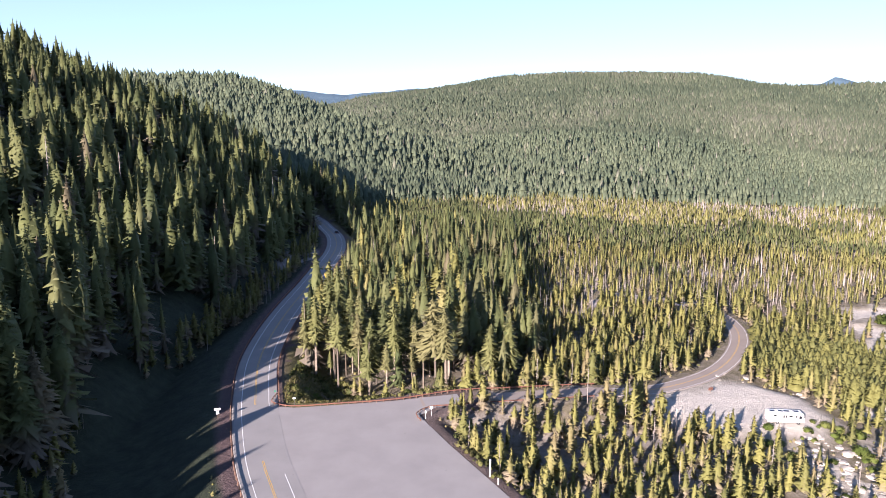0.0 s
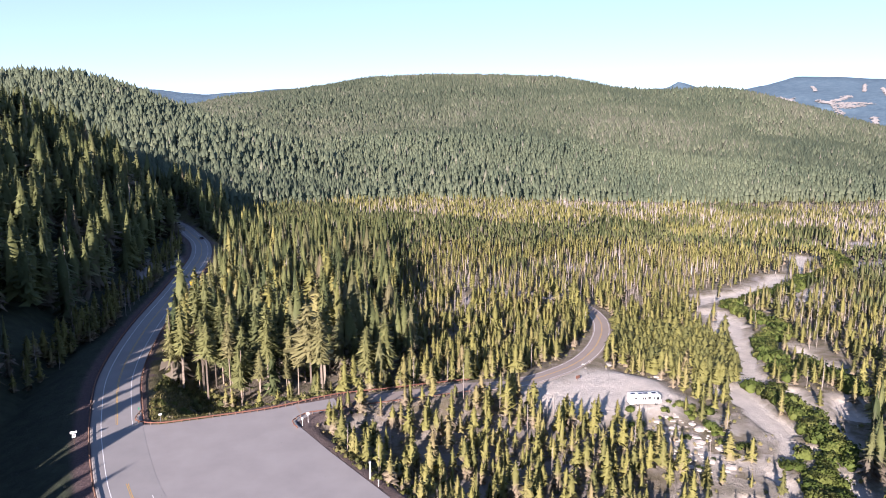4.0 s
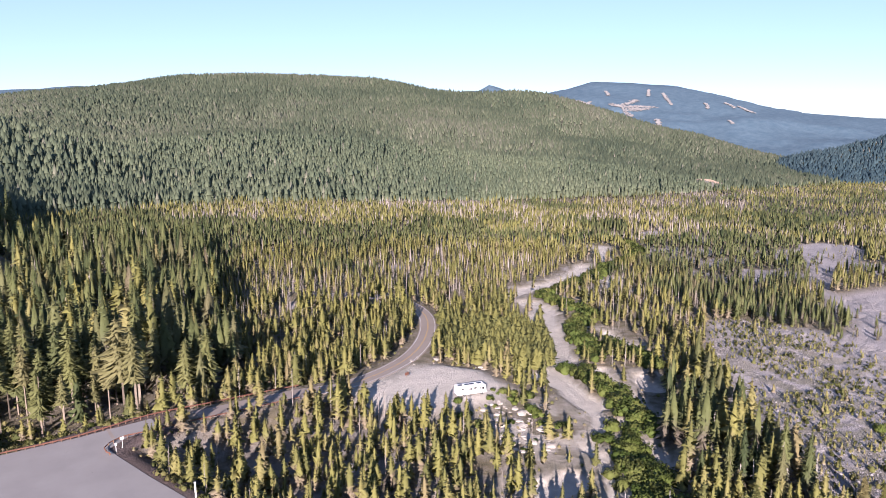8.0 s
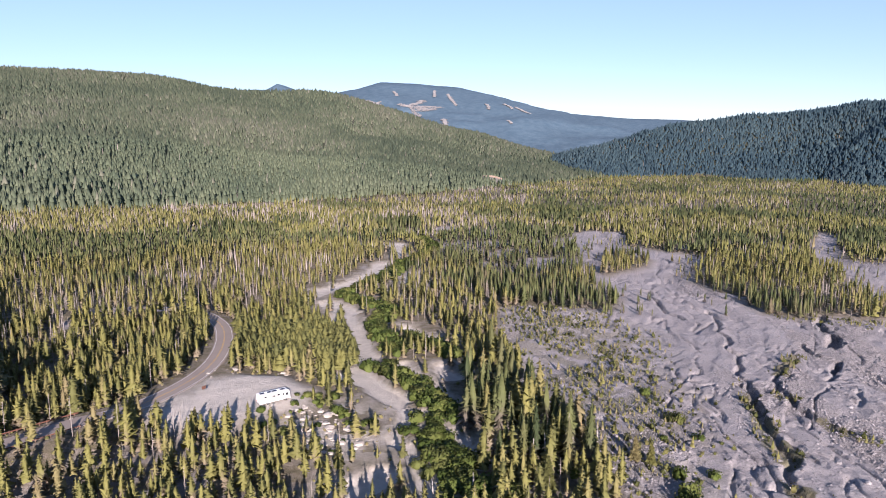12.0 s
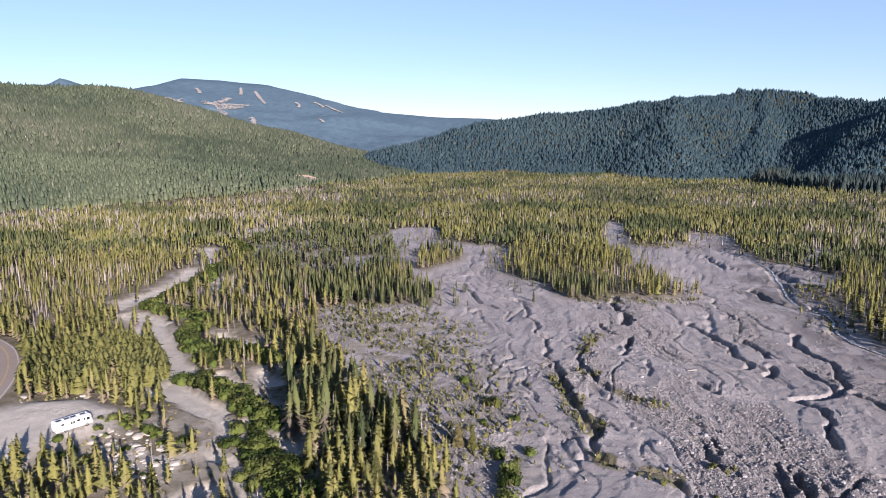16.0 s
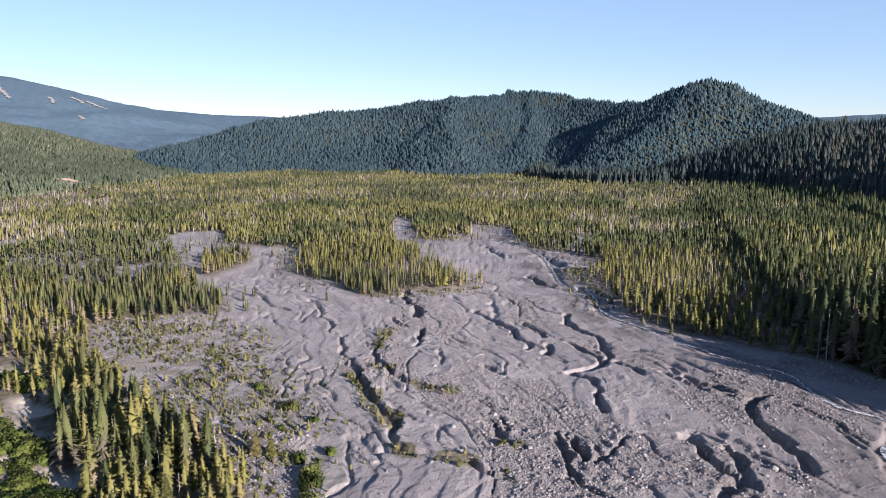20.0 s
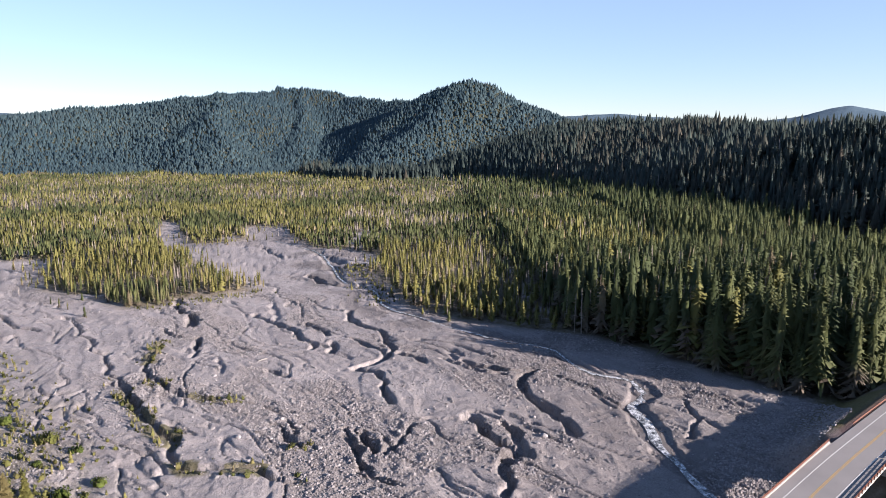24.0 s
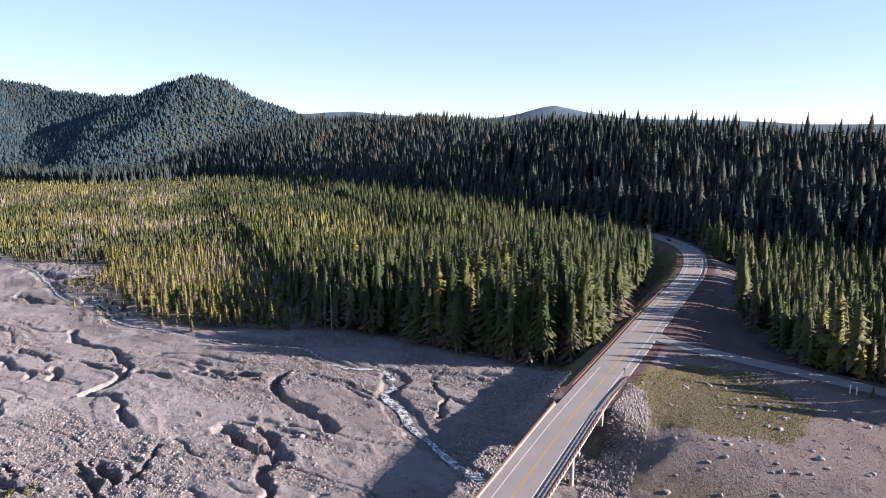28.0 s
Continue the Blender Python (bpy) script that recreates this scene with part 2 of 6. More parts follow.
# ---- the plan ----
# the highway, with the height of its surface
HIGHWAY = spline(((-150, 690, -6), (-125, 640, -5), (-105, 590, -4), (-90, 540, -3), (-75, 486, -2), (-66.5, 429, -1), (-64, 363, 0), (-63.5, 325, 0), (-63.5, 283, 0),
                  (-62, 246, 0), (-59, 217, 0), (-53.5, 192, 0), (-49, 175, 0), (-41, 150, 0), (-34, 133, 0), (-22, 103, 0), (-4, 72, 0), (22, 40, 1),
                  (55, 3, 2), (85, -30, 2), (113.5, -61, 2), (138, -88, 2), (156, -109, 2), (178, -135, 2), (202, -163, 2), (229, -195, 2), (262, -235, 2),
                  (295, -267, 2), (328, -291, 1), (360, -305, 0), (395, -312, -1), (450, -306, -3), (520, -290, -6)), 6)
BRIDGE_A, BRIDGE_B = Vector((84, -29, 2)), Vector((147, -98, 2))
SIDE_ROAD = spline(((-6, 184, 0), (12, 188, -0.5), (27, 193, -1.5), (43, 198, -2.5), (58, 201, -3.5), (72, 208, -4.2), (88, 221, -5), (101.5, 238, -5.5), (114, 261.5, -6.2),
                    (121, 284, -7), (122, 309, -8), (108, 335, -9), (85, 352, -10)), 4)
EAST_ROAD = spline(((193, -158, 2), (181, -158, 2), (164, -166, 1.8), (149, -174, 1.5), (131, -183, 1.2), (105, -195, 1), (60, -212, 1)), 4)
LOT = ((-38, 130), (-44, 155), (-47, 181), (-40, 180), (-28, 182), (-13, 185), (4, 190), (6, 183), (-2, 180), (-6, 175), (-4, 170), (2, 157), (14, 133), (30, 100), (45, 60), (20, 45), (-4, 72), (-24, 108))
PULLOUT = ((60, 195), (74, 203), (86, 213), (98, 213), (108, 202), (109, 186), (100, 175), (87, 176), (73, 176), (63, 184))
# bare strips of pale sand along the creek: line, half width
SANDS = []
SANDS.append((((418, 486), (405, 516)), 9))
SANDS.append((((345, 448), (307, 394)), 5.5))
SANDS.append((((280, 380), (238, 341), (219, 337), (200, 328), (186, 319)), 5.5))
SANDS.append((((188, 300), (183, 278), (167, 268)), 6))
SANDS.append((((179, 269), (161, 235), (146, 208), (134, 196), (127, 196)), 4.2))
SANDS.append((((134, 196), (129, 179), (128, 168)), 5.2))
SANDS.append((((128, 167), (120, 153), (111, 143)), 2.6))
SANDS.append((((111, 140), (106, 128), (100, 117)), 2.4))
SANDS.append((((190, 242), (188, 224), (187, 210)), 2.6))
SANDS.append((((153, 198), (148, 173), (141, 157)), 2.8))
SANDS.append((((163, 187), (159, 174)), 3.2))
SANDS.append((((129, 154), (120, 140), (116, 132)), 2.4))
SANDS.append((((124, 139), (122, 130), (126, 124)), 3.6))
SANDS.append((((83, 130), (96, 131)), 4.5))
SANDS.append((((251, 319), (275, 342)), 3.0))
THICKET = spline(((102, 106, 0), (104, 112, 0), (110, 121, 0), (116, 133, 0), (121, 143, 0), (131, 151, 0), (140, 166, 0), (144, 186, 0), (143, 200, 0)), 4)
THICKET_UP = spline(((159, 208, 0), (169, 229, 0), (179, 250, 0), (198, 267, 0), (200, 287, 0), (203, 310, 0), (217, 319, 0), (250, 337, 0), (289, 368, 0), (341, 402, 0), (372, 446, 0), (381, 473, 0)), 5)
THICKET_SIDE = spline(((178, 226, 0), (177, 207, 0), (174, 190, 0)), 4)
THICKETS = ((THICKET, 5.2), (THICKET_UP, 4.6), (THICKET_SIDE, 3.6))
PLAIN_WEST = ((70, 30), (126, 80), (140, 92), (147, 108), (155, 122), (163, 137), (171, 151), (186, 170), (205, 192), (228, 221), (247, 239), (262, 235), (271, 218), (283, 201), (291, 198), (310, 214),
              (332, 242), (362, 271), (403, 308), (450, 351), (510, 399), (541, 404), (555, 378), (481, 324), (479, 287), (481, 254), (408, 224), (380, 206), (360, 174), (337, 145), (338, 130), (354, 125), (364, 111), (375, 95))
PLAIN_HEAD = ((395, 105), (431, 134), (482, 162), (510, 190), (605, 230), (702, 261), (685, 240), (549, 188), (541, 169), (567, 145), (596, 150), (607, 170), (654, 158), (643, 128), (563, 106), (514, 82),
              (510, 55), (484, 35), (450, 29), (414, 35), (384, 25), (354, 17), (321, 4), (306, -13))
PLAIN_EAST = ((289, -33), (282, -54), (269, -70), (254, -82), (238, -95), (221, -102), (202, -116), (165, -95), (120, -95), (60, -110), (-30, -120), (-40, -80), (40, 0))
PLAIN = PLAIN_WEST + PLAIN_HEAD + PLAIN_EAST
# a wooded island in the gravel
ISLE = ((364, 265), (428, 307), (449, 310), (437, 272), (408, 257), (382, 256), (359, 254))
# small gravel openings in the woods: place and size
OPENINGS = ((348, 371, 12), (397, 397, 11), (390, 361, 12), (475, 372, 16), (370, 409, 9), (440, 391, 10), (373, 313, 9), (562, 285, 10), (572, 246, 14), (410, 403, 12), (391, 358, 10), (455, 461, 16),
            (513, 459, 12), (449, 502, 14), (466, 373, 12), (570, 479, 14), (330, 330, 8), (350, 300, 9), (320, 300, 7))
SCRUB = ((131, 78), (142, 92), (148, 108), (156, 122), (164, 137), (172, 151), (187, 170), (206, 192), (229, 221), (246, 237), (270, 225), (272, 203), (259, 164), (227, 140), (208, 124), (191, 106), (170, 92), (146, 78))
# smooth sand between the scrub and the first gully
SAND_FLAT = ((120, 50), (131, 78), (146, 78), (170, 92), (191, 106), (208, 124), (227, 140), (259, 164), (272, 203), (300, 190), (318, 172), (285, 144), (252, 124), (206, 92), (186, 80), (172, 70), (160, 58), (151, 32))
YOUNG = ((101, 234), (109, 215), (129, 200), (150, 214), (163, 240), (157, 266), (116, 268))
STREAM = spline(((560, 120, 0), (500, 78, 0), (449, 62, 0), (390, 45, 0), (371, 28, 0), (334, 20, 0), (316, 6, 0), (298, -8, 0), (282, -22, 0), (271, -33, 0), (266, -44, 0), (255, -51, 0), (240, -54, 0), (229, -60, 0),
                 (224, -69, 0), (212, -69, 0), (201, -63, 0), (187, -63, 0), (173, -62, 0), (164, -63, 0), (153, -65, 0), (140, -67, 0), (115, -75, 0), (80, -90, 0), (20, -120, 0)), 4)
FIELD = ((200, -162), (166, -128), (152, -117), (140, -110), (124, -106), (100, -122), (60, -150), (40, -190), (60, -220), (130, -200), (230, -250), (290, -300), (300, -280))
FIELD_EDGE = ((146, -108), (166, -130), (200, -164), (262, -238), (295, -270))
# scree chutes on the far mountain: line and half width
CHUTES = []
CHUTES.append(((2272, 2929), (2265, 2809), (2244, 2725), 15))
CHUTES.append(((2256, 2850), (2357, 2877), (2443, 2938), 15))
CHUTES.append(((2308, 2820), (2368, 2809), (2425, 2773), 14))
CHUTES.append(((2287, 2791), (2321, 2767), (2377, 2767), 16))
CHUTES.append(((2264, 2860), (2300, 2815), (2330, 2790), 18))
CHUTES.append(((2211, 3117), (2200, 3040), (2196, 2990), 12))
CHUTES.append(((2220, 3032), (2192, 2979), (2175, 2940), 10))
CHUTES.append(((2268, 2571), (2183, 2466), (2140, 2420), 11))
CHUTES.append(((2689, 3016), (2593, 2876), (2554, 2798), 6))
CHUTES.append(((2704, 3150), (2631, 3066), (2574, 2996), 5))
CHUTES.append(((2475, 3231), (2444, 3172), (2398, 3105), 6))
CHUTES.append(((2686, 2709), (2664, 2672), (2638, 2638), 5))
CHUTES.append(((2808, 2610), (2774, 2532), (2774, 2486), 7))
CHUTES.append(((2785, 2677), (2777, 2633), (2743, 2574), 5))
CHUTES.append(((2482, 2352), (2469, 2326), (2462, 2312), 5))
# dry gullies in the gravel: line, half width, depth
GULLIES = []
GULLIES.append((((343, 217), (325, 199), (309, 183), (299, 168)), 1.6, 1.4))
GULLIES.append((((322, 169), (304, 154), (285, 140), (272, 132), (263, 124), (252, 120), (230, 103), (209, 91)), 1.5, 1.3))
GULLIES.append((((362, 130), (333, 119), (313, 107), (301, 102)), 3.0, 2.6))
GULLIES.append((((296, 114), (282, 103), (282, 95), (267, 89), (255, 89)), 1.6, 1.4))
GULLIES.append((((274, 106), (242, 102), (227, 90), (215, 77), (210, 67), (208, 61)), 1.5, 1.3))
GULLIES.append((((324, 79), (301, 62), (285, 52), (277, 48), (265, 46)), 2.0, 1.8))
GULLIES.append((((304, 53), (294, 45), (283, 39)), 2.0, 1.8))
GULLIES.append((((271, 38), (260, 35)), 2.5, 2.2))
GULLIES.append((((524, 122), (487, 103), (477, 93)), 2.4, 2.2))
GULLIES.append((((488, 79), (472, 64), (442, 51)), 3.2, 2.4))
GULLIES.append((((413, 68), (394, 58), (385, 49), (381, 35)), 3.0, 2.6))
GULLIES.append((((324, 38), (300, 29), (285, 18), (265, 12), (251, 15), (240, 25), (235, 18), (225, 13), (212, 12), (204, 9)), 2.2, 2.2))
GULLIES.append((((278, 30), (267, 23), (257, 16)), 1.8, 1.6))
GULLIES.append((((256, 10), (250, 5), (246, 0)), 1.8, 1.6))
GULLIES.append((((246, -12), (239, -18), (234, -28), (233, -36), (224, -31), (210, -31), (197, -35), (188, -40), (179, -42)), 2.6, 2.6))
GULLIES.append((((190, -11), (185, -15), (178, -19), (175, -24)), 2.2, 2.2))
GULLIES.append((((183, 17), (176, 15), (172, 12)), 2.0, 1.8))
GULLIES.append((((185, 22), (175, 19), (162, 17), (156, 11), (153, 8)), 1.5, 1.3))
GULLIES.append((((186, 3), (178, 6), (171, 8)), 1.5, 1.3))
GULLIES.append((((237, 56), (230, 47)), 1.8, 1.6))
GULLIES.append((((191, 44), (181, 37), (174, 33)), 1.5, 1.3))
GULLIES.append((((230, 106), (204, 87), (191, 79), (182, 70), (171, 65), (164, 56), (161, 42), (155, 32)), 2.0, 1.8))
GULLIES.append((((229, 134), (215, 121), (201, 116), (192, 112)), 1.0, 0.8))
GULLIES.append((((190, 98), (179, 95), (171, 93)), 1.0, 0.8))
GULLIES.append((((206, 62), (206, 53), (201, 44), (198, 38)), 1.2, 1.0))
GULLIES.append((((233, -68), (226, -71), (210, -68), (198, -62)), 1.0, 0.8))
GULLIES.append((((189, -21), (183, -25), (171, -26), (163, -20), (154, -21), (146, -18)), 2.2, 2.2))
GULLIES.append((((192, -11), (182, -17), (172, -23), (168, -28)), 2.4, 2.2))
GULLIES.append((((202, -79), (188, -78), (179, -72)), 1.5, 1.3))
GULLIES.append((((247, -6), (236, -15), (229, -26)), 1.6, 1.4))
GULLIES.append((((253, 9), (244, 0)), 1.4, 1.3))
GULLIES.append((((193, 41), (183, 35)), 1.4, 1.3))
GULLIES.append((((184, 19), (177, 15), (171, 12)), 1.8, 1.6))
GULLIES.append((((181, 22), (168, 19), (161, 13), (152, 7)), 1.4, 1.3))
GULLIES.append((((351, 62), (334, 49), (324, 40)), 1.2, 1.0))
GULLIES.append((((282, 94), (269, 89)), 2.0, 1.8))
# of these, the ones with green along their foot
GREEN_GULLIES = (4, 20, 21)
# ridges: crest points with height, and how far each side falls away
RIDGES = []
# unseen spur, added to cast shade on the bank beside the highway
RIDGES.append(("near", ((-335, -130, 112), (-215, -112, 78)), (130, 96), 1.0))
RIDGES.append(("near", ((-345, -260, 60), (-345, -60, 66), (-348, 120, 84), (-352, 320, 112), (-360, 600, 129), (-327, 612, 106), (-289, 622, 92), (-243, 632, 64), (-195, 640, 40), (-158, 640, 14), (-140, 655, -8)), (255, 258, 262, 265, 270, 238, 205, 165, 125, 90, 50), 0.78))
RIDGES.append(("hill", ((-836, 996, 153), (-537, 1184, 154), (-371, 1246, 154), (-271, 1220, 120), (-239, 1196, 98), (-180, 1136, 50)), (600, 600, 560, 480, 440, 300), 1.0))
RIDGES.append(("hill", ((-292, 2281, 92), (29, 2400, 200), (213, 2390, 232), (396, 2367, 243), (572, 2331, 241), (785, 2268, 237), (892, 2174, 200), (1056, 2099, 186), (1188, 1969, 189), (1284, 1848, 152), (1350, 1673, 82), (1359, 1467, 26), (1378, 1308, -19)), (1500, 1550, 1550, 1550, 1500, 1400, 1250, 1100, 950, 800, 600, 400, 200), 1.15))
RIDGES.append(("far", ((-1607, 4417, 310), (-881, 4617, 305), (-638, 4657, 272), (-164, 4697, 325), (491, 4674, 300)), (1500, 1500, 1500, 1500, 1500), 1.0))
RIDGES.append(("far", ((1112, 3424, 247), (1552, 3193, 250), (1643, 3158, 256), (1704, 3126, 288), (1759, 3083, 268), (1854, 3040, 225), (2065, 2949, 128)), (700, 700, 700, 700, 700), 1.0))
RIDGES.append(("far", ((2150, 3724, 219), (2411, 3561, 302), (2558, 3457, 345), (2911, 3165, 318), (3072, 2864, 216), (3278, 2626, 158), (3461, 2379, 128), (3619, 2132, 119), (3837, 1708, 84)), (1400, 1500, 1600, 1600, 1500, 1400, 1400, 1400, 1400), 1.1))
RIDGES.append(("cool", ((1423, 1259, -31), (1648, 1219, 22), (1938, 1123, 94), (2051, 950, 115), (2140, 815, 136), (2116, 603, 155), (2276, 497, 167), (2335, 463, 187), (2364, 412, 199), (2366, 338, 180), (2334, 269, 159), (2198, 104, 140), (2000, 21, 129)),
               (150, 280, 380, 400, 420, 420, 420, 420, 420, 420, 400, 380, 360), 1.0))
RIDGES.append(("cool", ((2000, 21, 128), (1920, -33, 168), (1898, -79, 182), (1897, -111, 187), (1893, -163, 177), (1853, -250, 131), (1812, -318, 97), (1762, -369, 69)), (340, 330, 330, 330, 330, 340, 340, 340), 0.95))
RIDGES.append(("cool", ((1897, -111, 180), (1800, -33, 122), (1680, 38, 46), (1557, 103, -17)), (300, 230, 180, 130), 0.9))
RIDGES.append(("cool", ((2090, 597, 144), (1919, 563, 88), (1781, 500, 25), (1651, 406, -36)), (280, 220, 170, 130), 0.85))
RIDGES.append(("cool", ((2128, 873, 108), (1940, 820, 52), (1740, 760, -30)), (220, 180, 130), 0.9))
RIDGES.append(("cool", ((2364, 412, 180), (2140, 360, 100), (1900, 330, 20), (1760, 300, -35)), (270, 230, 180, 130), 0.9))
RIDGES.append(("hill", ((785, 2268, 214), (690, 1900, 130), (600, 1450, 25)), (620, 520, 330), 1.0))
RIDGES.append(("hill", ((213, 2390, 208), (170, 1950, 120), (80, 1450, 20)), (620, 520, 330), 1.0))
# unseen southern ridge, added to throw the fir ridge into shade
RIDGES.append(("dark", ((440, -1080, 130), (300, -960, 140), (120, -860, 165), (-100, -640, 130), (-250, -520, 100)), (190, 220, 240, 220, 200), 1.0))
RIDGES.append(("dark", ((1600, -60, -30), (1726, -286, 8), (1486, -365, 65), (1199, -448, 64), (905, -461, 57), (700, -476, 63), (573, -480, 55), (440, -488, 52), (360, -498, 50), (205, -560, 57), (0, -600, 58)),
               (330, 380, 330, 280, 230, 205, 195, 180, 175, 190, 200), 0.8))
RIDGES.append(("far", ((4555, -640, 115), (4449, -1167, 146), (4202, -1871, 86), (4099, -2088, 115), (3951, -2355, 179), (3721, -2704, 107), (3040, -3585, 72), (2350, -4070, 83)), (900, 900, 900, 900, 900, 900, 900, 900), 1.0))


def valley(x, y):
    run = 0.82 * x + 0.57 * y
    return -6 - 0.022 * np.clip(run, -300, 2600)


def ridge_heights(x, y, base):
    """The hills: height above all, and which kind of hill stands at each place."""
    top = base.copy()
    kind = np.zeros(x.shape, int)
    wx = x + 40 * fbm(x / 260, y / 260, 3, 11)
    wy = y + 40 * fbm(x / 260, y / 260, 3, 15)
    for n, (name, crest, fall, power) in enumerate(RIDGES):
        near = name == "near"
        px, py = (x, y) if near else (wx, wy)
        gully = 0.42 * fbm(x / (45 if near else 210), y / (45 if near else 210), 4, 21 + n)
        for (ax, ay, az), (bx, by, bz), wa, wb in zip(crest[:-1], crest[1:], fall[:-1], fall[1:]):
            vx, vy = bx - ax, by - ay
            u = np.clip(((px - ax) * vx + (py - ay) * vy) / (vx * vx + vy * vy), 0, 1)
            dist = np.hypot(px - ax - u * vx, py - ay - u * vy)
            f = np.clip(1 - dist / (wa + u * (wb - wa)), 0, 1)
            z = base + (az + u * (bz - az) - base) * np.clip(f ** power * (1 + gully * (1 - f)), 0, 1)
            k = (z > top) & (f > 0)
            top = np.where(k, z, top)
            kind = np.where(k & (f > 0.02), n + 1, kind)
    return top, kind


H_LINE = [tuple(p) for p in HIGHWAY]
H_LEN = lengths(H_LINE)
_hp = np.asarray(H_LINE)
BR_S = [float(H_LEN[np.argmin(np.hypot(_hp[:, 0] - b.x, _hp[:, 1] - b.y))]) for b in (BRIDGE_A, BRIDGE_B)]


def flow(x, y):
    """Along and across the old flood's run, the latter wavering."""
    run, across = 0.82 * x + 0.57 * y, -0.57 * x + 0.82 * y
    return run, across + 16 * fbm(run / 55, across / 55, 4, 41)


def rubble_of(x, y):
    """Where cobbles lie thick on the gravel, 0 to 1."""
    run, wav = flow(x, y)
    u = fbm(run / 60, wav / 24, 3, 59) + 0.30 * np.exp(-(((x - 172) / 34) ** 2 + ((y - 22) / 30) ** 2)) + 0.25 * np.exp(-(((x - 178) / 30) ** 2 + ((y + 22) / 26) ** 2))
    return smooth((u - 0.10) / 0.22) * (1 - 0.8 * poly_mask(x, y, SCRUB, 20)) * (1 - 0.93 * poly_mask(x, y, SAND_FLAT, 8))


def terraces(u, sharp):
    """Level sheets that end in low scarps."""
    return np.floor(u) + smooth((u - np.floor(u) - 1 + sharp) / sharp)


def gravel(x, y):
    """Height of the gravel plain, with its wetness and painted shade, and how green it is."""
    run, wav = flow(x, y)
    rubble = rubble_of(x, y)
    pz = valley(x, y) + 0.34 * terraces(6.0 * fbm(run / 170, wav / 42, 4, 49), 0.10) + 0.22 * terraces(5.0 * fbm(run / 80 + 9, wav / 24, 4, 58), 0.12)
    pz = pz + 0.25 * fbm(x / 16, y / 16, 3, 57) + 0.34 * fbm(run / 9, wav / 3.2, 3, 56) + 0.30 * fbm(x / 2.3, y / 2.3, 2, 55) + 0.45 * rubble * fbm(x / 3.1, y / 3.1, 3, 53) + 0.35 * rubble * fbm(x / 1.5, y / 1.5, 2, 60)
    open_m = 1 - poly_mask(x, y, SCRUB, 16)
    braid = np.abs(fbm(run / 95, wav / 17, 4, 45))
    pz = pz - 0.9 * smooth((0.030 - braid) / 0.016) * open_m
    rill = np.abs(fbm(run / 38 + 3, wav / 8, 3, 47))
    pz = pz - 0.6 * smooth((0.035 - rill) / 0.02) * smooth((fbm(x / 45, y / 45, 2, 48) + 0.05) / 0.2) * open_m
    wet_shade, green = np.zeros(x.shape), np.zeros(x.shape)
    jx, jy = x + 4.0 * fbm(x / 10, y / 10, 4, 61), y + 4.0 * fbm(x / 10, y / 10, 4, 63)
    for i, (line, hw, deep) in enumerate(GULLIES):
        dist = to_line(jx, jy, line, 14)[0]
        k = dist < 12
        dk = dist[k]
        w = hw * (0.78 + 0.5 * fbm(x[k] / 7, y[k] / 7, 2, 64))
        pz[k] += 0.16 * np.exp(-((dk - w * 1.5) / 1.2) ** 2) - (deep + 0.1) * smooth((w - dk) / 0.7)
        # gully floors are darkened as well
        wet_shade[k] = np.maximum(wet_shade[k], 0.45 * smooth((hw * 0.75 - dk) / (hw * 0.3)))
        if i in GREEN_GULLIES:
            green[k] = np.maximum(green[k], 0.8 * smooth((2.4 - np.abs(dk - 1.5)) / 1.5) * (fbm(x[k] / 9, y[k] / 9, 2, 67) > -0.05))
    sd = to_line(x + 2 * fbm(x / 9, y / 9, 3, 71), y + 2 * fbm(x / 9, y / 9, 3, 73), STREAM, 30)[0]
    bed_w = 2.6 + 2.8 * fbm(x / 14, y / 14, 3, 74)
    pz = pz + (valley(x, y) - pz) * 0.75 * smooth((5 - sd) / 3.5)
    pz = pz - 1.1 * smooth((bed_w + 1.3 - sd) / 1.3)
    wet_shade = np.maximum(wet_shade, smooth((bed_w + 1 - sd) / 3))
    # broad darkening near the bridge paints in the shade of trees and embankment
    wet_shade = np.maximum(wet_shade, 0.5 * smooth((66 - sd) / 40) * smooth((340 - x) / 90))
    wet_shade = np.maximum(wet_shade, 0.8 * smooth((26 - sd) / 14) * smooth((fbm(x / 13, y / 13, 4, 72) + 0.10) / 0.2))
    return pz, wet_shade, green, rubble


def road_cut(x, y, half, deep):
    """A raw bank at the foot of the sunlit hill, facing the valley."""
    u, w = 0.7 * (x - 990) - 0.71 * (y - 973), 0.71 * (x - 990) + 0.7 * (y - 973)
    return np.exp(-(u / half) ** 2 - (w / deep) ** 2)


